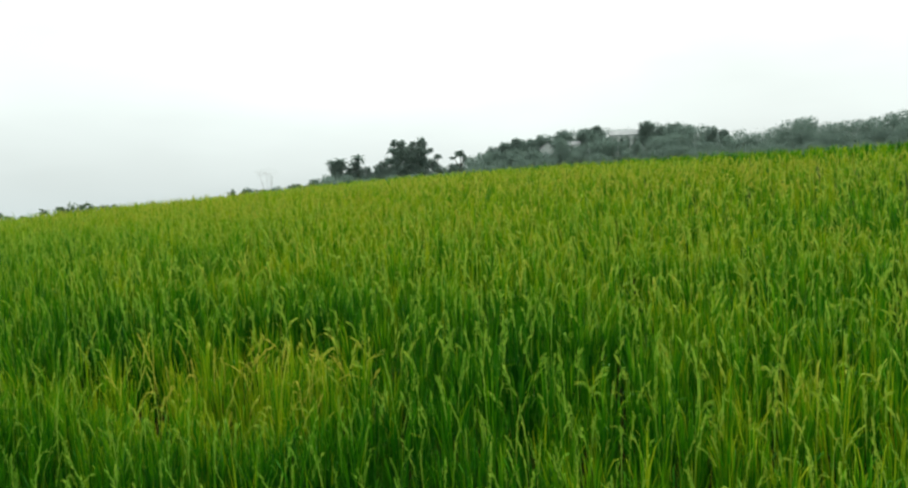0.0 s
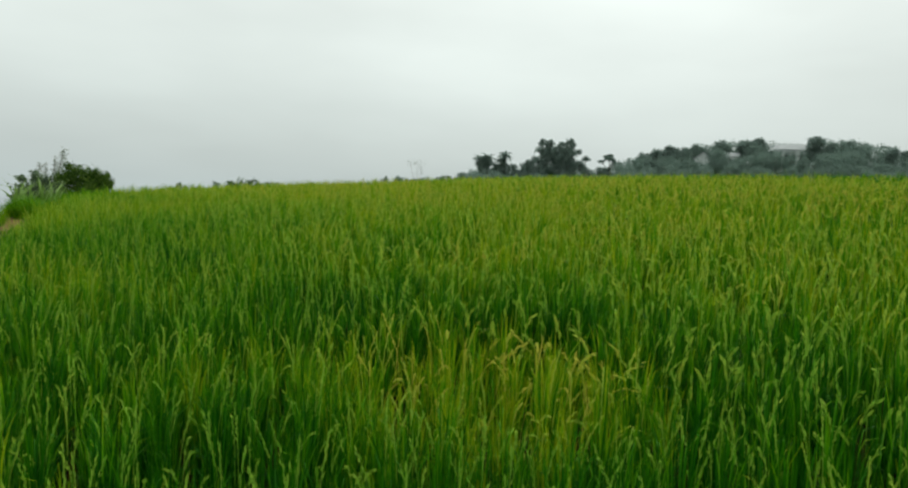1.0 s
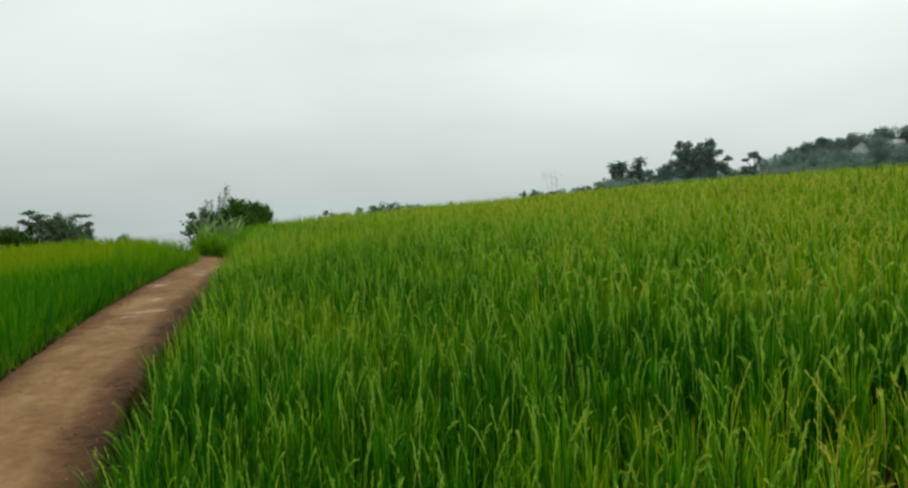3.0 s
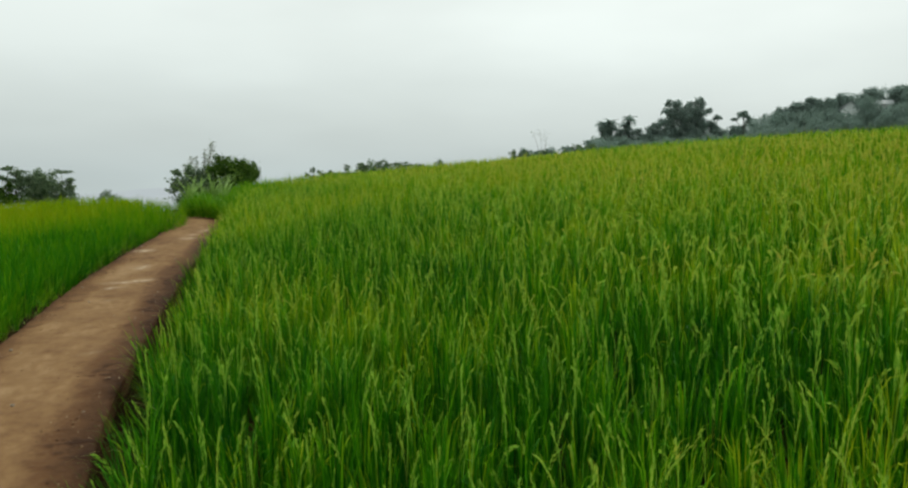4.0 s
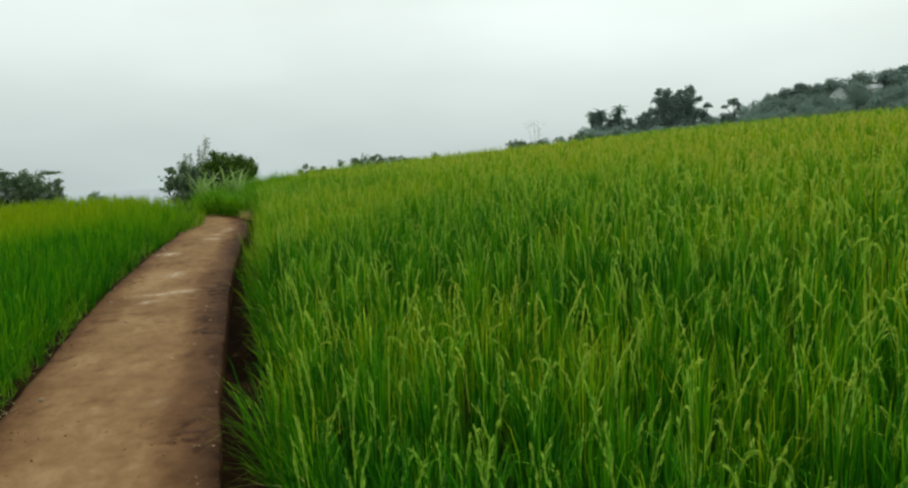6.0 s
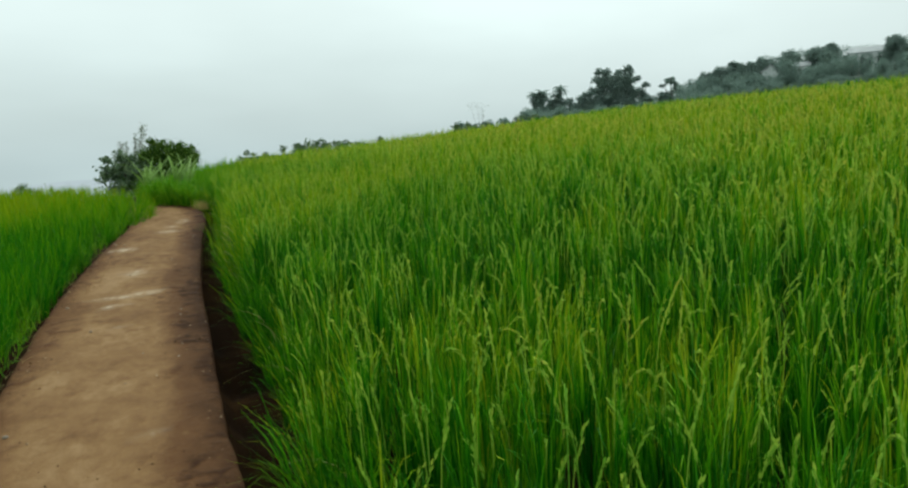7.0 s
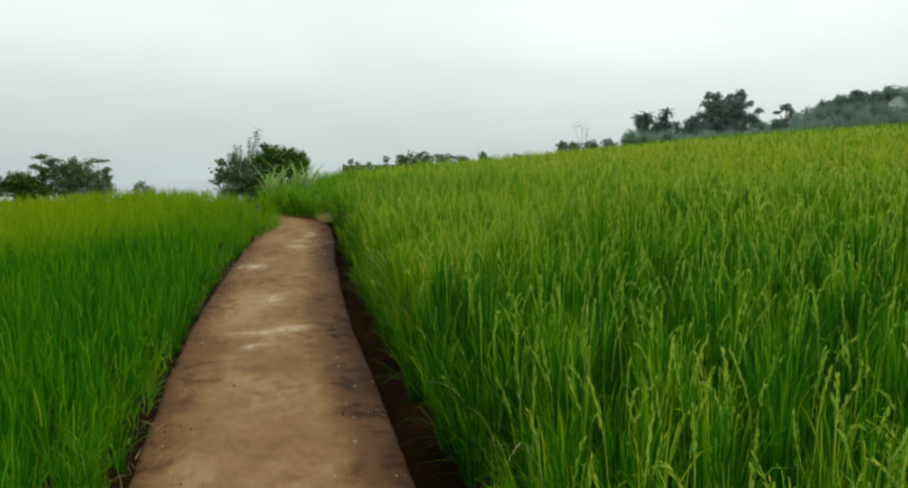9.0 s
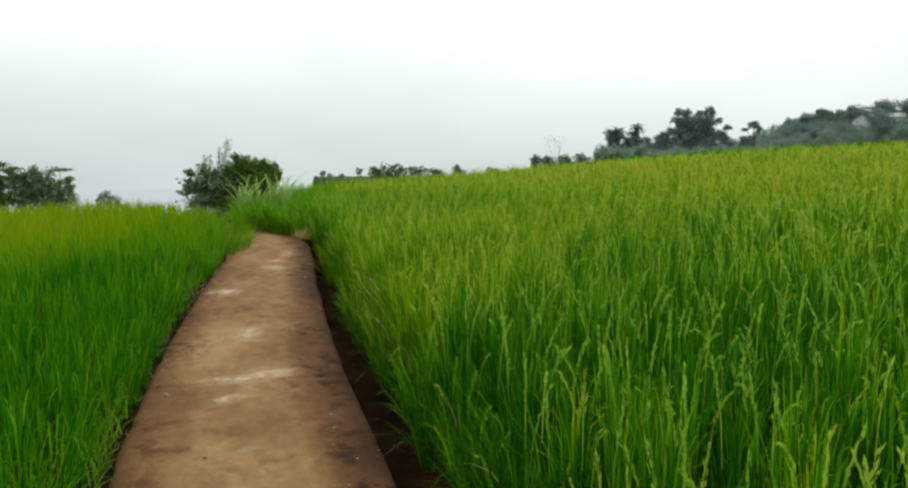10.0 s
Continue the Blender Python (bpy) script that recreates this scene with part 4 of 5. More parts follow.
pr = random.Random(5)
pebbles = [pebble_mesh(k) for k in range(4)]
for k in range(34):
    y = pr.uniform(-3, 12)
    cx = float(np.interp(y, CENTRE[:85, 1], CENTRE[:85, 0]))
    s = pr.choice([pr.gauss(0.50, 0.06), pr.gauss(0.5, 0.08), pr.gauss(-0.55, 0.06), pr.uniform(-0.5, 0.5)])
    s = max(-0.6, min(0.57, s))
    size = pr.uniform(0.006, 0.016) * (1.5 if pr.random() < 0.15 else 1)
    ob = new("pebble", pebbles[k % 4])
    ob.matrix_world = pose(cx + s, y, float(path_z(y)) - 0.012 * (s / HALF) ** 2 + size * 0.3, 0, 0, pr.uniform(0, 360)) @ Matrix.Scale(size, 4)
    tagged(ob, "small pale pebble lying on the muddy path", "pebble", "pebbles on the path")


# ---- tall grass at the bend of the path ----
def tall_grass():
    """Long blades in tufts that arch out over the path, thick on top and dark underneath."""
    r = np.random.default_rng(61)
    X, Y = r.uniform(-1.6, 3.4, 1500), r.uniform(16.0, 25.0, 1500)
    s = beside(X, Y)[0]
    front = 16.15 + 0.85 * np.maximum(1.1 - X, 0) + 0.10 * np.sin(X * 5.0)
    ok = (Y > front) & (X < 1.75 + 0.1 * (Y - 17)) & (X > -0.08) & ((s > 0.60) | (Y < 19.5))
    X, Y, s, front = X[ok], Y[ok], s[ok], front[ok]
    per = 26
    lift = np.where(np.abs(s) < 0.68, path_z(Y), np.maximum(ground_z(X, Y), 0.30))
    tall = (0.58 + 0.06 * step(0.3, 1.2, X) + 0.26 * patchy(X, Y, 1.2, 3)) * (0.70 + 0.30 * step(-0.3, 0.6, X)) * r.uniform(0.85, 1.1, len(X))
    hx, hy, hz, ht, hf = (np.repeat(v, per) for v in (X, Y, lift, tall, np.exp(-(Y - front) / 0.5)))
    n = len(hx)
    way = np.where(r.uniform(0, 1, n) < 0.6 * hf, -np.pi / 2 + r.normal(-0.3, 0.7, n), r.uniform(0, 6.28, n))
    root = np.stack([hx + r.normal(0, 0.05, n), hy + r.normal(0, 0.05, n), hz], 1)
    V, Q, T, _ = blades(root, ht * r.uniform(0.6, 1.1, n), way, r.uniform(0.06, 0.34, n) * (1 + 0.5 * hf), r.uniform(0, 0.24, n) * (1 + hf), r.uniform(0.012, 0.024, n), r.normal(0, 0.5, n), (0, 0.35, 0.6, 0.82, 1.0))
    tagged(part("tall_grass", fast_mesh("tall_grass", V, Q, T, M_GRASS)), "thick tall green grass overhanging the bend of the path", "grass", kind="stuff")


tall_grass()


def cane(base, leaves, reach, seed, label):
    """A clump of broad arching leaves rising from short stems."""
    ob = thing("cane_clump", base, label, "cane", "canes at the bend")
    r = np.random.default_rng(seed)
    for k in range(leaves):
        a, le = r.uniform(0, 6.28), reach * r.uniform(0.6, 1.1)
        V, Q, T, _ = blades(np.zeros((1, 3)) + r.normal(0, 0.04, (1, 3)) * np.array([1, 1, 0]), np.array([le]), np.array([a]), np.array([le * r.uniform(0.25, 0.85)]),
                            np.array([le * r.uniform(0.02, 0.22)]), np.array([0.075]), np.array([r.normal(0, 0.3)]), (0, 0.25, 0.5, 0.7, 0.88, 1.0))
        part("leaf", fast_mesh("leaf", V, Q, T, M_CANE), ob)
    return ob


for k, (x, y, z, le) in enumerate(((0.05, 18.7, 0.62, 1.15), (0.40, 18.9, 0.65, 1.25), (0.75, 18.8, 0.68, 1.15), (1.05, 19.4, 0.72, 1.05))):
    cane((x, y, z), 13, le, 70 + k, "clump of pale green cane leaves arching above the tall grass")


# ---- a dry tuft at the corner of the path ----
def dry_tuft(x, y, z):
    r = np.random.default_rng(77)
    n = 130
    root = np.stack([r.normal(0, 0.08, n), r.normal(0, 0.06, n), np.full(n, -0.02)], 1)
    V, Q, T, _ = blades(root, r.uniform(0.14, 0.30, n), r.uniform(0, 6.28, n), r.uniform(0.03, 0.16, n), r.uniform(0.0, 0.10, n), r.uniform(0.006, 0.012, n), r.normal(0, 0.6, n))
    ob = new("dry_tuft", fast_mesh("dry_tuft", V, Q, T, M_TAN))
    ob.location = (x, y, z)
    tagged(ob, "tuft of dry yellow grass at the corner of the path", "grass")


dry_tuft(1.12, 15.85, float(path_z(15.8)) - 0.02)


# ---- trees ----
def tree(name, base, limbs, clumps, leaf, per, mat, seed, label, category="tree", group="", trunk_r=0.12, flat=0.0):
    """Trunk and limbs as tapered tubes from the base to each limb's end, and a crown of many small leaves in ragged clumps."""
    bx, by, bz = base
    ob = thing(name, base, label, category, group)
    r = random.Random(seed)
    fork = Vector((limbs[0][0] - bx, limbs[0][1] - by, (limbs[0][2] - bz) * 0.45)) * 1.0
    fork.x *= 0.35
    fork.y *= 0.35
    mid = fork * 0.5 + Vector((r.uniform(-0.1, 0.1), r.uniform(-0.1, 0.1), 0))
    v, q, t = tube([(0, 0, -0.3), mid, fork], [trunk_r * 1.25, trunk_r, trunk_r * 0.8])
    part("trunk", fast_mesh("trunk", v, q, t, M_BARK), ob)
    for x, y, z in limbs:
        e = Vector((x - bx, y - by, z - bz))
        m = fork.lerp(e, 0.5) + Vector((r.uniform(-0.15, 0.15), r.uniform(-0.15, 0.15), 0.12 * (e - fork).length))
        v, q, t = tube([fork, m, e], [trunk_r * 0.6, trunk_r * 0.38, trunk_r * 0.12], 6)
        part("limb", fast_mesh("limb", v, q, t, M_BARK), ob)
    pts = spray_points([(x - bx, y - by, z - bz, a, b, c) for x, y, z, a, b, c in clumps], per, seed)
    v, q, t = leaf_cloud(pts, leaf, seed + 1, flat)
    part("crown", fast_mesh("crown", v, q, t, mat), ob)
    return ob


def gz_at(x, y):
    return float(ground_z(np.array([x]), np.array([y]))[0])


# the bush beyond the bend: a dark dome and a paler broad-leaved half
tree("bush", (1.0, 48.6, gz_at(1.0, 48.6)), [(0.6, 48.6, 2.2), (2.2, 48.6, 1.6), (0.0, 48.6, 1.2)],
     [(0.9, 48.6, 1.15, 1.9, 1.5, 1.55), (0.4, 48.5, 2.15, 1.0, 0.9, 0.75), (2.25, 48.6, 1.55, 0.75, 0.8, 0.85), (1.4, 48.5, 2.05, 0.9, 0.8, 0.6), (0.2, 48.4, 0.4, 1.9, 1.3, 1.0), (0.6, 48.3, -0.9, 2.3, 1.3, 1.1)],
     0.13, 2700, M_BUSH, 201, "dense dark green rounded bush beyond the bend", "bush")
tree("bush", (-1.7, 48.2, gz_at(-1.7, 48.2)), [(-1.5, 48.2, 1.6), (-2.6, 48.2, 1.0), (-1.0, 48.2, 0.9)],
     [(-1.5, 48.2, 1.35, 0.9, 0.8, 0.85), (-2.45, 48.2, 0.95, 0.65, 0.7, 0.6), (-1.6, 48.1, 0.3, 1.25, 0.9, 0.8), (-2.5, 48.2, 1.75, 0.3, 0.3, 0.22), (-0.8, 48.1, 0.9, 0.8, 0.7, 0.9), (-1.7, 48.1, -0.8, 1.6, 1.0, 1.0)],
     0.19, 1000, M_TREE, 203, "loose broad-leaved green shrub beside the dark bush", "bush")


def plume(base, tips, label, crown=None):
    """A thin sapling with feathery pale sprays on bare stems."""
    ob = thing("sapling", base, label, "sapling", "pale saplings")
    b = Vector(base)
    for k, tip in enumerate(tips):
        e = Vector(tip) - b
        m = e * 0.55 + Vector((0.08 * (k - 1), 0, 0.1))
        v, q, t = tube([(0, 0, -0.2), m, e], [0.045, 0.03, 0.008], 5)
        part("stem", fast_mesh("stem", v, q, t, M_BARK), ob)
        r = np.random.default_rng(300 + k + int(abs(base[0]) * 10))
        f = r.uniform(0.45, 1.03, 190)
        pts = np.array([tuple(e * a) for a in f]) + r.normal(0, 0.11, (190, 3)) * (np.linalg.norm(e) / 4.5)
        if crown:
            pts = np.array([tuple(e)]) + r.normal(0, 1, (46, 3)) * np.array([crown])
        v, q, t = leaf_cloud(pts, 0.16 if crown else 0.16 * np.linalg.norm(e) / 4.5, 310 + k)
        part("foliage", fast_mesh("foliage", v, q, t, M_PALE), ob)
    return ob


plume((-1.25, 52.5, gz_at(-1.25, 52.5)), [(-0.35, 52.6, 3.85), (-0.85, 52.5, 3.1), (-1.5, 52.5, 2.7)], "thin pale feathery sapling rising behind the bush")
plume((-1.9, 51.5, gz_at(-1.9, 51.5)), [(-1.75, 51.5, 2.7), (-2.2, 51.5, 2.1)], "thin pale feathery sapling rising behind the bush")

# trees below the far edge of the young rice
LG = "trees beyond the young rice"
tree("tree", (-13.7, 54.3, gz_at(-13.7, 54.3)), [(-14.1, 54.2, 2.05), (-13.3, 54.3, 1.5), (-14.6, 54.2, 1.4), (-13.6, 54.2, 1.9)],
     [(-14.05, 54.2, 2.12, 0.55, 0.5, 0.17), (-13.55, 54.3, 1.80, 0.60, 0.5, 0.22), (-13.2, 54.3, 1.40, 0.60, 0.5, 0.30), (-14.5, 54.2, 1.45, 0.45, 0.5, 0.13), (-13.3, 54.3, 0.85, 0.75, 0.7, 0.55), (-12.9, 54.3, 0.1, 1.0, 0.7, 0.7), (-13.9, 54.2, 1.25, 0.5, 0.5, 0.18)],
     0.13, 2300, M_TREE, 211, "flat-topped layered tree with dark foliage", "tree", LG, 0.1, 0.4)
tree("tree", (-12.0, 54.7, gz_at(-12.0, 54.7)), [(-12.1, 54.7, 1.3), (-11.6, 54.7, 0.8), (-12.5, 54.7, 0.7)],
     [(-12.05, 54.7, 1.0, 1.05, 1.0, 1.05), (-11.6, 54.7, 0.45, 1.20, 1.0, 1.0), (-12.5, 54.6, 0.9, 0.75, 0.7, 0.9), (-11.9, 54.6, -0.5, 1.5, 0.9, 0.9)], 0.14, 2200, M_TREE, 213, "rounded dense green tree", "tree", LG)
tree("tree", (-10.7, 55.1, gz_at(-10.7, 55.1)), [(-10.8, 55.0, 1.8), (-10.4, 55.0, 1.0)],
     [(-10.75, 55.0, 1.86, 0.66, 0.5, 0.15), (-10.30, 55.0, 1.30, 0.38, 0.3, 0.16), (-10.6, 55.0, 1.0, 0.45, 0.4, 0.3), (-10.30, 55.0, 0.65, 0.42, 0.4, 0.25), (-10.4, 55.0, 0.0, 0.62, 0.5, 0.55)], 0.13, 1900, M_TREE, 215, "slender tree with flat tiers of leaves", "tree", LG, 0.07, 0.4)
tree("bush", (-15.2, 53.8, gz_at(-15.2, 53.8)), [(-15.2, 53.8, 0.6), (-14.6, 53.9, 0.5)],
     [(-15.2, 53.8, 0.45, 1.05, 0.9, 0.65), (-14.4, 53.9, 0.50, 0.85, 0.8, 0.65), (-15.9, 53.7, 0.1, 0.7, 0.7, 0.5), (-14.8, 53.8, -0.4, 1.8, 0.9, 0.8)], 0.14, 2200, M_BUSH, 217, "low spreading dark green bush", "bush", LG)
tree("tree", (-18.0, 52.6, gz_at(-18.0, 52.6)), [(-17.5, 52.6, 3.2), (-18.6, 52.6, 2.9), (-16.9, 52.6, 2.5), (-18.2, 52.6, 2.2), (-16.6, 52.6, 1.6), (-19.0, 52.6, 2.2)],
     [(-17.6, 52.6, 3.20, 0.70, 0.5, 0.30), (-18.6, 52.6, 2.75, 0.85, 0.7, 0.5), (-16.9, 52.6, 2.55, 0.65, 0.5, 0.35), (-18.1, 52.6, 1.95, 1.0, 0.9, 0.5), (-16.6, 52.6, 1.65, 0.55, 0.5, 0.35), (-17.3, 52.6, 1.95, 0.6, 0.5, 0.35), (-18.9, 52.6, 0.9, 1.1, 0.9, 0.9)],
     0.14, 900, M_TREE, 219, "tall open tree with thin sprays of leaves", "tree", LG, 0.13)
tree("bush", (-17.2, 52.9, gz_at(-17.2, 52.9)), [(-17.2, 52.9, 0.7), (-16.5, 52.9, 0.5), (-18.0, 52.9, 0.6)],
     [(-17.4, 52.9, 0.55, 1.0, 0.8, 0.8), (-16.5, 52.9, 0.25, 0.7, 0.7, 0.6), (-18.3, 52.9, 0.3, 0.9, 0.8, 0.9), (-17.3, 52.9, -0.5, 1.8, 0.9, 0.8)], 0.14, 2000, M_BUSH, 223, "dense dark green bush at the foot of a tall tree", "bush", LG)
tree("tree", (-20.6, 51.8, gz_at(-20.6, 51.8)), [(-20.5, 51.8, 2.2), (-21.2, 51.8, 1.5)],
     [(-20.6, 51.8, 1.6, 1.2, 1.0, 1.2), (-20.2, 51.8, 0.4, 1.5, 1.0, 1.0)], 0.15, 1600, M_TREE, 221, "rounded dense green tree", "tree", LG)
for k, (x, y, z, s) in enumerate(((-11.55, 78.2, -0.35, 0.5), (-12.2, 78.0, -0.75, 0.4), (-10.8, 78.3, -0.85, 0.45))):
    tree("tree", (x, y, gz_at(x, y)), [(x, y, z), (x + 0.2, y, z - 0.3)], [(x, y, z, s, s, s), (x + 0.15, y, z - 0.6, s * 1.3, s, s * 0.7)], 0.17, 900, M_TREE, 230 + k, "small green tree far off in the valley", "tree", "small trees in the valley", 0.06)


def house(name, x, y, z, turn, wide, deep, wall_h, roof_h, label, group, eave=0.35, windows=2):
    ob = thing(name, (x, y, z), label, "house", group)
    ob.rotation_euler = (0, 0, radians(turn))
    w, d = wide / 2, deep / 2
    part("wall", box_mesh("wall", (-w, -d, -2.0), (w, d, wall_h), M_WALL, 0.03), ob)
    bm = bmesh.new()
    e = eave
    top, low, th = wall_h + roof_h, wall_h - 0.05, 0.14
    prof = [(-d - e, low), (0, top), (d + e, low), (d + e, low + th), (0, top + th), (-d - e, low + th)]
    a = [bm.verts.new((-w - e, py, pz)) for py, pz in prof]
    b = [bm.verts.new((w + e, py, pz)) for py, pz in prof]
    bm.faces.new(a)
    bm.faces.new(b[::-1])
    for i in range(6):
        bm.faces.new((a[i], b[i], b[(i + 1) % 6], a[(i + 1) % 6]))
    bmesh.ops.recalc_face_normals(bm, faces=bm.faces[:])
    me = bpy.data.meshes.new("roof")
    bm.to_mesh(me)
    bm.free()
    me.materials.append(M_ROOF)
    part("roof", me, ob, "pale sheet-metal roof")
    for sgn in (-1, 1):
        v = [(sgn * (w - 0.01), -d, wall_h - 0.02), (sgn * (w - 0.01), d, wall_h - 0.02), (sgn * (w - 0.01), 0, top - 0.02), (sgn * (w - 0.12), -d, wall_h - 0.02), (sgn * (w - 0.12), d, wall_h - 0.02), (sgn * (w - 0.12), 0, top - 0.02)]
        part("gable", fast_mesh("gable", v, [(0, 1, 4, 3), (1, 2, 5, 4), (2, 0, 3, 5)], [(0, 1, 2), (3, 5, 4)], M_WALL, smooth=False), ob)
    for k in range(windows):
        u = -w + wide * (k + 0.5) / windows
        win = part("window", box_mesh("window", (u - 0.45, -d - 0.03, wall_h * 0.35), (u + 0.45, -d + 0.05, wall_h * 0.75), M_DARK, 0.01), ob)
        part("sill", box_mesh("sill", (u - 0.55, -d - 0.12, wall_h * 0.35 - 0.1), (u + 0.55, -d - 0.031, wall_h * 0.35), M_WALL, 0.01), win)
    return ob


house("shed", -15.95, 52.2, -1.25, 5, 0.9, 1.0, 0.45, 0.25, "low shed with a pale roof below the trees", "", 0.2, 1)

# ---- shrubs and saplings along the crest ----
CG = "shrubs along the crest"
for k, (x, y, z, s) in enumerate(((10.8, 94.1, 2.0, 0.42), (11.7, 94.0, 1.75, 0.36), (13.1, 93.8, 1.75, 0.38), (10.1, 94.2, 1.45, 0.35), (15.3, 93.5, 2.3, 0.5))):
    tree("sapling", (x, y, gz_at(x, y)), [(x, y, z), (x + 0.2, y, z - 0.1)], [(x, y, z, s, s, s * 0.8), (x + 0.1, y, z - 0.9, s * 1.2, s, s * 0.6)], 0.22, 700, M_TREE, 240 + k, "small round-headed sapling on the crest", "sapling", CG, 0.05)
for k, (x, y, z, a, c) in enumerate(((17.2, 93.2, 2.3, 0.9, 0.75), (18.6, 92.9, 2.5, 1.0, 0.8), (20.0, 92.6, 2.55, 0.9, 0.75), (22.4, 92.0, 2.6, 1.3, 0.5), (24.9, 91.4, 2.3, 1.0, 0.5), (27.3, 90.7, 2.75, 0.7, 0.5),
                                     (31.5, 89.4, 2.6, 0.9, 0.4), (36.6, 87.4, 3.8, 0.55, 0.7), (38.0, 86.8, 3.9, 0.6, 0.6), (40.2, 86.0, 4.0, 0.8, 0.45), (44.2, 84.0, 4.5, 0.9, 0.5), (46.0, 83.0, 4.7, 1.0, 0.5))):
    tree("bush", (x, y, gz_at(x, y)), [(x, y, z), (x + a * 0.5, y, z - 0.2)], [(x, y, z, a, 0.7, c), (x + a * 0.4, y, z - c, a * 1.3, 0.8, c * 1.2)], 0.26, 420, M_TREE, 260 + k, "low dark bush on the crest of the field", "bush", CG, 0.06)
for k, (x, y, z, a, c) in enumerate(((53.2, 125.0, 5.1, 1.1, 0.8), (55.0, 124.2, 5.0, 1.3, 0.8), (57.6, 123.0, 5.2, 1.6, 0.9), (60.4, 121.8, 5.4, 1.6, 0.9), (64.3, 119.7, 6.2, 1.5, 1.0), (66.6, 118.4, 6.0, 1.6, 1.0), (69.5, 116.7, 6.5, 1.6, 1.1))):
    tree("bush", (x, y, gz_at(x, y)), [(x, y, z), (x + a * 0.5, y, z - 0.2)], [(x, y, z, a, 0.9, c), (x + a * 0.4, y, z - c, a * 1.2, 1.0, c * 1.3)], 0.34, 300, M_FAR_HAZED, 280 + k, "low dark bush on the crest of the field", "bush", CG, 0.08)
plume((56.7, 123.5, gz_at(56.7, 123.5)), [(56.1, 123.7, 8.75), (55.0, 124.2, 8.65), (57.0, 123.3, 8.4), (56.8, 123.4, 7.2)], "thin pale half-bare tree on the crest", (0.5, 0.4, 0.42))

# ---- far trees on the rise ----
FG = "far trees on the rise"


def palm(x, y, z0, z1, spread, seed):
    ob = thing("palm", (x, y, z0), "far grey-green palm with a drooping crown", "palm", FG)
    h = z1 - z0 - spread * 0.35
    v, q, t = tube([(0, 0, -1), (0.1, 0, h * 0.5), (0.0, 0, h)], [0.22, 0.17, 0.14], 7)
    part("trunk", fast_mesh("trunk", v, q, t, M_BARK), ob)
    r = np.random.default_rng(seed)
    V, Q, T = [], [], []
    for s in np.linspace(0.12, 1, 11):
        c = np.array([s * 1.0, 0, 0.55 * s - 0.95 * s ** 2.4])
        for sg in (-1, 1):
            o = len(V)
            V += [c + [-0.06, 0, 0], c + [0.08, 0, 0], c + [0.16, sg * 0.30 * (1.15 - s * 0.7), -0.14]]
            T.append((o, o + 1, o + 2))
    me = fast_mesh("frond", np.array(V) * spread, None, T, M_TREE_FAR_HAZED)
    for k in range(26):
        f = part("frond", me, ob)
        f.matrix_local = pose(0, 0, h, 0, r.uniform(-60, 40), k * 360 / 26 + r.uniform(-12, 12))
    return ob


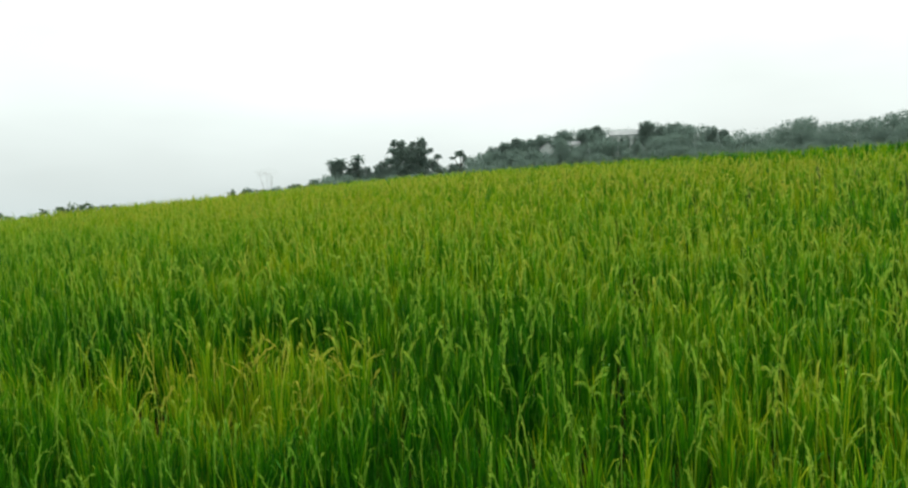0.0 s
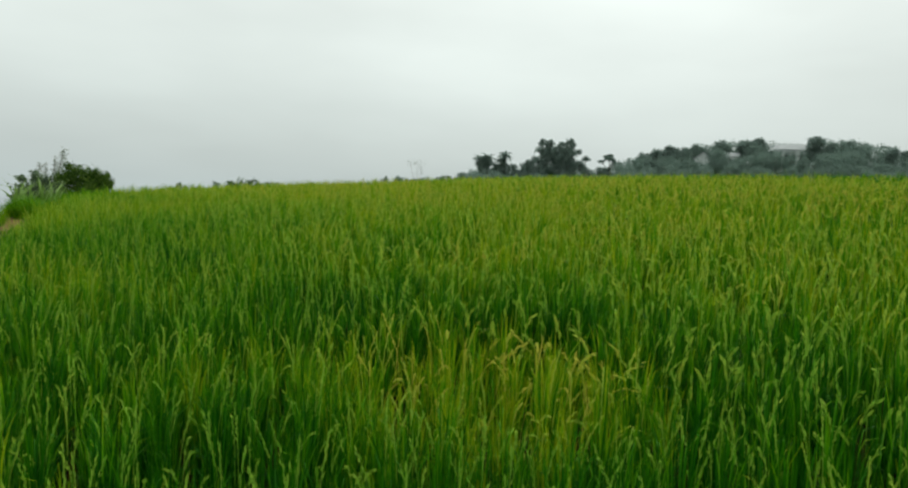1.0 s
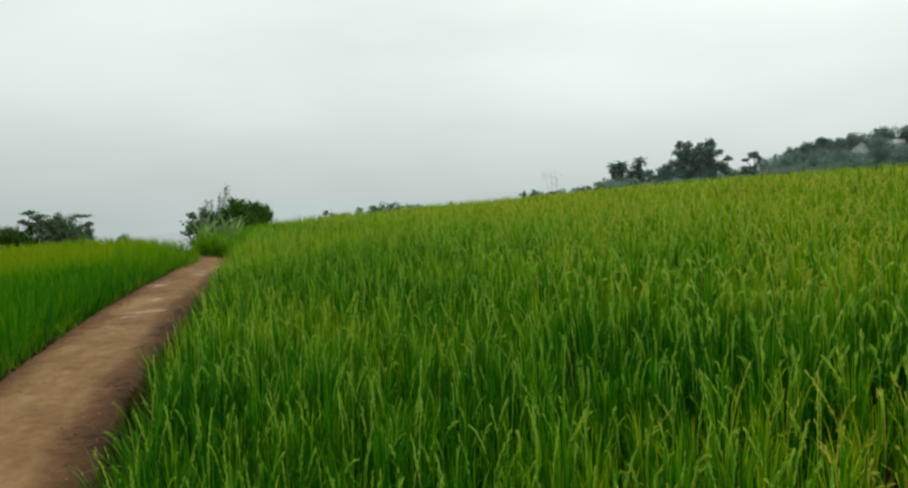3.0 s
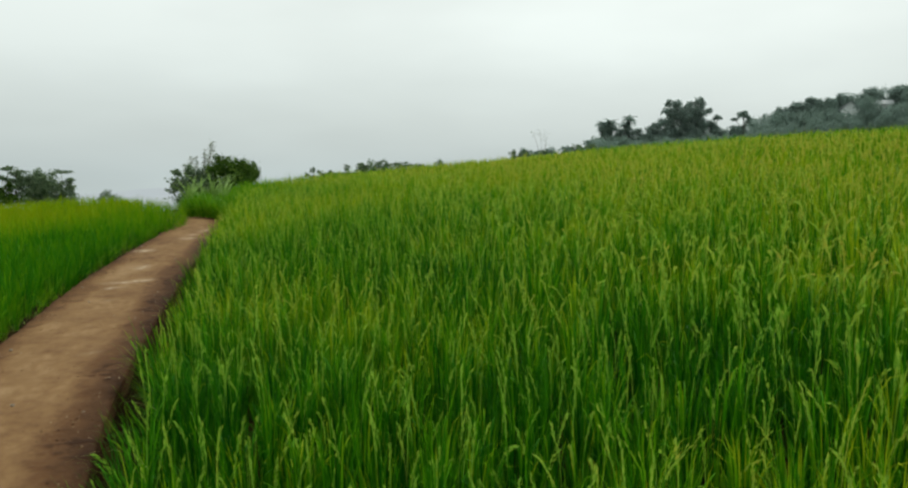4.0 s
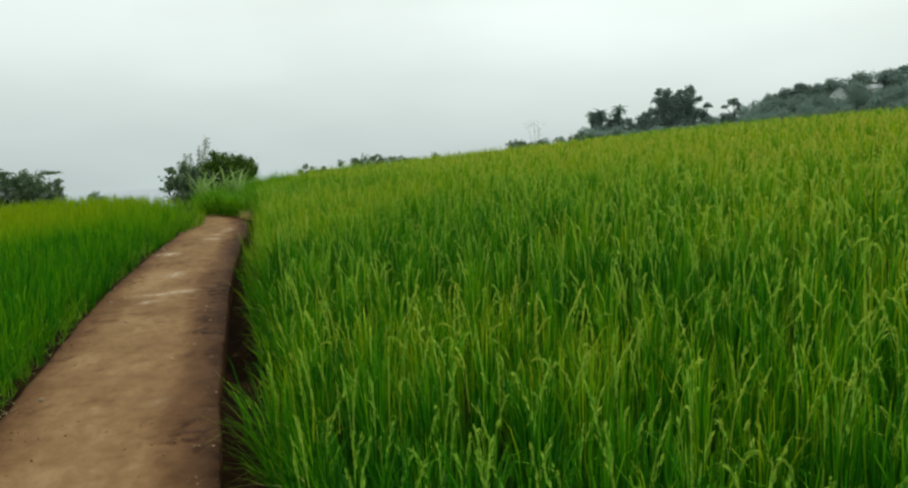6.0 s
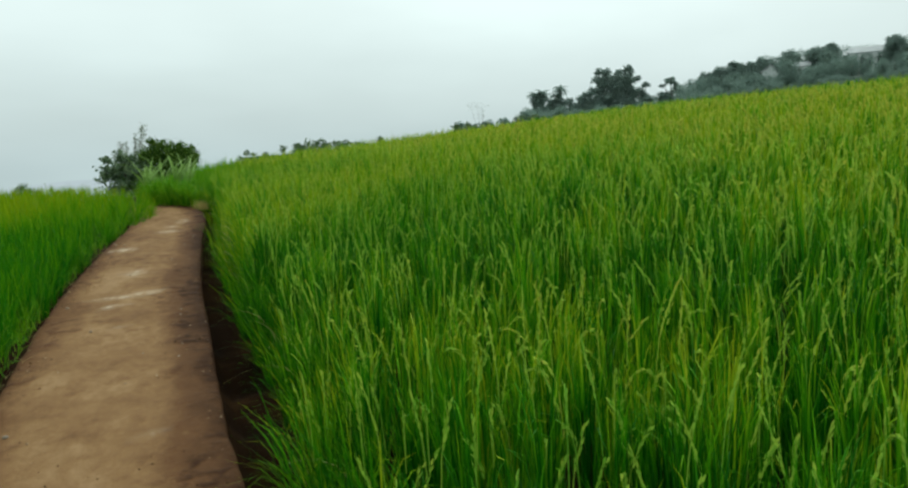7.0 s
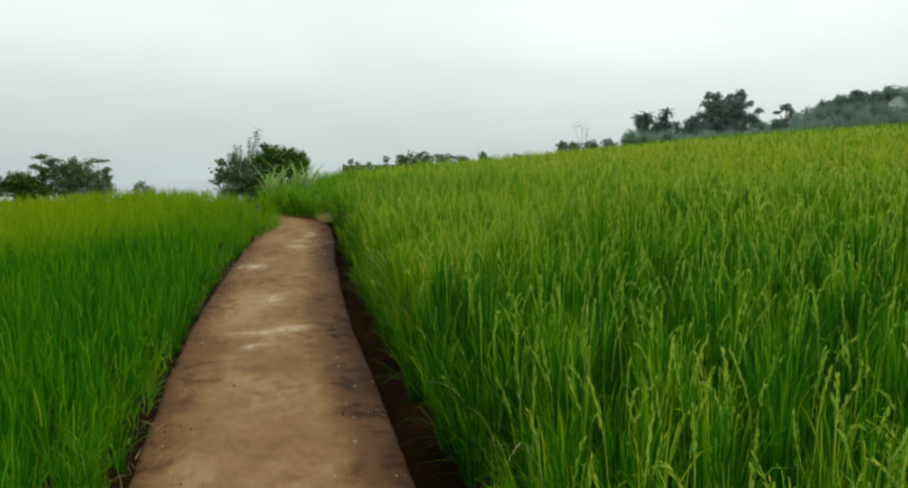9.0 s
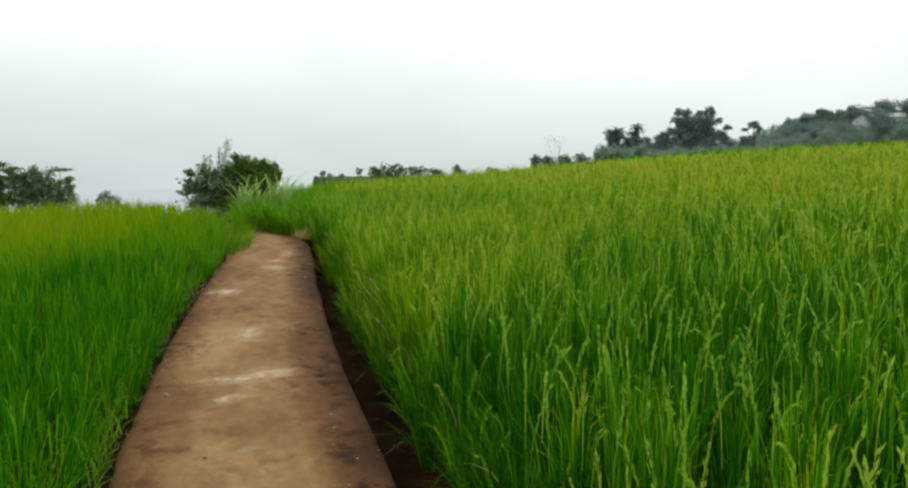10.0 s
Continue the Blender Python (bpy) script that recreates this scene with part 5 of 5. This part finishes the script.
for x, y, z, sp, sd in ((110.3, 185.6, 16.9, 2.1, 1), (104.0, 189.0, 15.6, 2.2, 2), (105.6, 188.1, 15.9, 2.2, 3), (109.4, 186.1, 15.2, 2.0, 4)):
    palm(x, y, gz_at(x, y), z, sp, sd)
FAR_TREES = [
    ((104.6, 188.7, 8.0), [(104.2, 188.9, 13.8, 2.0, 1.8, 1.9), (105.9, 188.0, 14.2, 1.5, 1.5, 1.6), (105.0, 188.4, 11.5, 2.6, 2.0, 1.8)], "dense grey-green tree"),
    ((108.3, 186.8, 8.0), [(108.4, 186.7, 13.0, 1.6, 1.5, 1.0), (108.0, 186.9, 11.2, 2.0, 1.6, 1.4)], "small grey-green tree"),
    ((110.2, 185.7, 8.0), [(110.2, 185.7, 14.6, 1.0, 1.0, 1.2), (110.4, 185.6, 13.0, 1.5, 1.3, 1.2), (110.2, 185.7, 11.2, 2.0, 1.6, 1.4)], "pointed grey-green tree"),
    ((112.6, 184.4, 8.0), [(112.4, 184.5, 12.7, 1.5, 1.5, 1.2), (113.6, 183.8, 11.0, 1.8, 1.5, 1.4)], "small grey-green tree"),
    ((115.6, 182.6, 8.0), [(115.3, 182.7, 13.0, 1.5, 1.5, 1.4), (116.8, 182.0, 14.2, 1.6, 1.5, 1.5), (116.0, 182.4, 11.2, 2.6, 1.8, 1.6)], "grey-green tree"),
    ((121.0, 179.2, 8.0), [(119.9, 179.9, 20.5, 1.1, 1.2, 1.4), (121.6, 178.7, 20.2, 1.3, 1.3, 1.2), (120.0, 179.8, 17.6, 2.4, 2.0, 2.0), (122.4, 178.2, 17.4, 2.4, 2.0, 2.4), (119.3, 180.2, 14.3, 3.0, 2.2, 2.4), (122.5, 178.2, 13.0, 3.4, 2.5, 2.6), (118.0, 181.0, 12.0, 2.8, 2.2, 2.4), (123.6, 177.4, 16.0, 2.4, 2.2, 2.6), (120.8, 179.3, 10.4, 4.2, 2.5, 2.4)], "tall broad grey-green tree"),
    ((126.0, 175.9, 8.0), [(126.6, 175.5, 20.6, 1.6, 1.5, 1.3), (124.6, 176.8, 19.6, 1.5, 1.4, 1.2), (126.8, 175.4, 18.0, 2.2, 2.0, 1.8), (125.6, 176.2, 15.6, 2.8, 2.2, 2.4), (126.4, 175.7, 12.4, 3.2, 2.4, 2.4), (129.0, 174.0, 18.2, 0.8, 0.8, 0.9), (124.6, 176.8, 17.2, 2.0, 2.0, 2.0), (128.4, 174.4, 14.2, 2.2, 2.0, 2.2), (127.0, 175.3, 10.4, 4.0, 2.5, 2.4)], "tall broad grey-green tree"),
    ((130.3, 172.9, 8.0), [(130.5, 172.7, 16.2, 1.3, 1.2, 0.9), (130.0, 173.1, 13.6, 1.3, 1.2, 1.0), (130.9, 172.4, 12.0, 2.4, 1.8, 1.4)], "open grey-green tree"),
    ((136.2, 168.5, 8.5), [(135.9, 168.7, 16.8, 1.9, 1.5, 1.1), (134.2, 170.0, 15.6, 0.9, 0.8, 0.5), (137.0, 167.9, 15.6, 0.7, 0.8, 1.2), (135.2, 169.2, 12.8, 3.0, 1.9, 1.5)], "leaning round-headed tree"),
]
for k, (base, clumps, kind_words) in enumerate(FAR_TREES):
    tree("tree", (base[0], base[1], gz_at(base[0], base[1])), [c[:3] for c in clumps[:4]], clumps, 0.38, 400, M_TREE_FAR_HAZED, 400 + k, "far " + kind_words + " on the rise", "tree", FG, 0.28)

# the wooded hill: tops follow the skyline by bearing (degrees, height)
SKY_AZ = np.array([26.0, 34.0, 36.5, 38.5, 41.3, 43.2, 44.6, 46.9, 49.0, 50.6, 51.8, 53.2, 54.4, 55.8, 57.2, 58.1, 58.7, 60.8, 62.5, 63.9, 65.3, 67.4, 69.1, 70.5, 74.0, 80.0])
SKY_Z = np.array([11.5, 12.8, 13.5, 19.0, 21.3, 23.2, 23.6, 25.2, 25.8, 25.0, 24.0, 26.3, 25.8, 24.3, 20.6, 23.2, 20.4, 22.2, 25.0, 22.9, 22.6, 23.2, 24.6, 26.0, 27.0, 27.0])


HOUSE_GAPS = ((43.4, 45.0, gz_at(171.2, 167.2) + 2.5), (45.4, 46.9, gz_at(177.0, 161.2) + 3.9), (48.9, 51.2, gz_at(190.8, 151.3) + 5.4))


def woods():
    r = np.random.default_rng(90)
    pts, trunks = [], []
    for ring, (rad, low) in enumerate(((196, -0.14), (208, -0.02), (221, 0.40), (231, 0.66), (240, 0.86), (249, 1.0))):
        az = 27.0
        while az < 80:
            sky = float(np.interp(az, SKY_AZ, SKY_Z)) - 0.7 * min(1.0, max(0.0, (az - 36) / 4))
            a = radians(az)
            R = rad + r.uniform(-3.5, 3.5)
            x, y = 2.5 + R * math.sin(a), -6.2 + R * math.cos(a)
            g = gz_at(x, y)
            topz = 1.5 + (min(9.9, sky - 2.0) + max(0.7, sky - 1.5 - 9.9) * low) * R / 240 + r.uniform(-1.1, 0.5) * (1 if ring < 5 else 0.8)
            if topz - g > 1.5:
                w = r.uniform(1.4, 3.3)
                topz += r.uniform(-0.6, 0.9) if ring < 5 else r.uniform(-0.8, 0.5)
                # the trees stay low in front of the houses
                for low_az, high_az, eaves in HOUSE_GAPS:
                    if low_az < az < high_az and ring < 5:
                        topz = min(topz, 1.5 + (eaves - 1.5) * R / 242)
                        w = min(w, 1.6)
                tall = min(topz - g, r.uniform(6, 9))
                c = [(x, y, topz - w * 0.75, w, w, w * 0.8), (x + r.uniform(-1, 1), y + r.uniform(-1, 1), topz - w * 1.7, w * 1.2, w, w * 0.9)]
                if tall > 5:
                    c.append((x + r.uniform(-1, 1), y, topz - w * 2.7, w * 1.1, w, w))
                pts.append(clump_points(c, 115, int(r.integers(1e6))))
                trunks.append(tube([(x, y, g - 0.5), (x + 0.2, y, topz - w)], [0.22, 0.1], 5))
            az += r.uniform(0.6, 1.05)
    v, q, t = leaf_cloud(np.concatenate(pts), 0.42, 91)
    tagged(part("woods", fast_mesh("woods", v, q, t, M_FAR_HAZED)), "hazy grey-green woods covering the far hill", "woods", kind="stuff")
    v, q, t = join(trunks)
    tagged(part("woods_trunks", fast_mesh("woods_trunks", v, q, t, M_BARK)), "dark trunks of the far woods", "woods", kind="stuff")


woods()

# rounded crowns that stand out along the top of the hill: x, y, top, half width
CROWNS = [(158.4, 180.2, 20.6, 2.7), (161.5, 177.5, 21.8, 3.1), (164.8, 174.6, 23.0, 2.9), (168.2, 171.5, 22.8, 2.3), (174.2, 173.2, 24.0, 2.9), (175.6, 164.4, 25.0, 3.3), (180.4, 159.3, 25.6, 2.9), (182.9, 156.6, 26.0, 2.7), (193.3, 144.3, 26.6, 3.1), (195.8, 141.1, 24.9, 2.5), (198.3, 137.7, 25.1, 3.5), (200.7, 134.4, 24.1, 2.5), (204.8, 128.4, 23.6, 2.5), (206.7, 125.5, 22.3, 1.9)]
for k, (x, y, z, w) in enumerate(CROWNS):
    h = w * (0.75 if k % 3 else 1.0)
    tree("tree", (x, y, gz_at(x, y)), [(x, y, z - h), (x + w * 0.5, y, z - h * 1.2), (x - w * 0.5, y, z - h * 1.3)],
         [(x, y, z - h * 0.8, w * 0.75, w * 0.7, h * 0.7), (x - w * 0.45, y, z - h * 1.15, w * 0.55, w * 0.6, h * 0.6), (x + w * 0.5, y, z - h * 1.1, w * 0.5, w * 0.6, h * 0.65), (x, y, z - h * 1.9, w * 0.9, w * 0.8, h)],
         0.37, 420, M_TREE_FAR_HAZED, 440 + k, "far dark grey-green tree rising from the wooded hilltop", "tree", "trees along the hilltop", 0.3)
HG = "houses on the far hill"
house("house", 171.2, 167.2, gz_at(171.2, 167.2), 45, 4.6, 4.8, 3.3, 2.1, "white gabled house among the trees of the far hill", HG, eave=0.5, windows=2)
house("house", 177.0, 161.2, gz_at(177.0, 161.2), -46, 4.2, 3.4, 4.3, 1.2, "small pale-roofed house among the far trees", HG, windows=1)
house("house", 190.8, 151.3, gz_at(190.8, 151.3), -50, 8.6, 4.4, 5.8, 1.7, "long grey-roofed building on the hilltop", HG, windows=4)
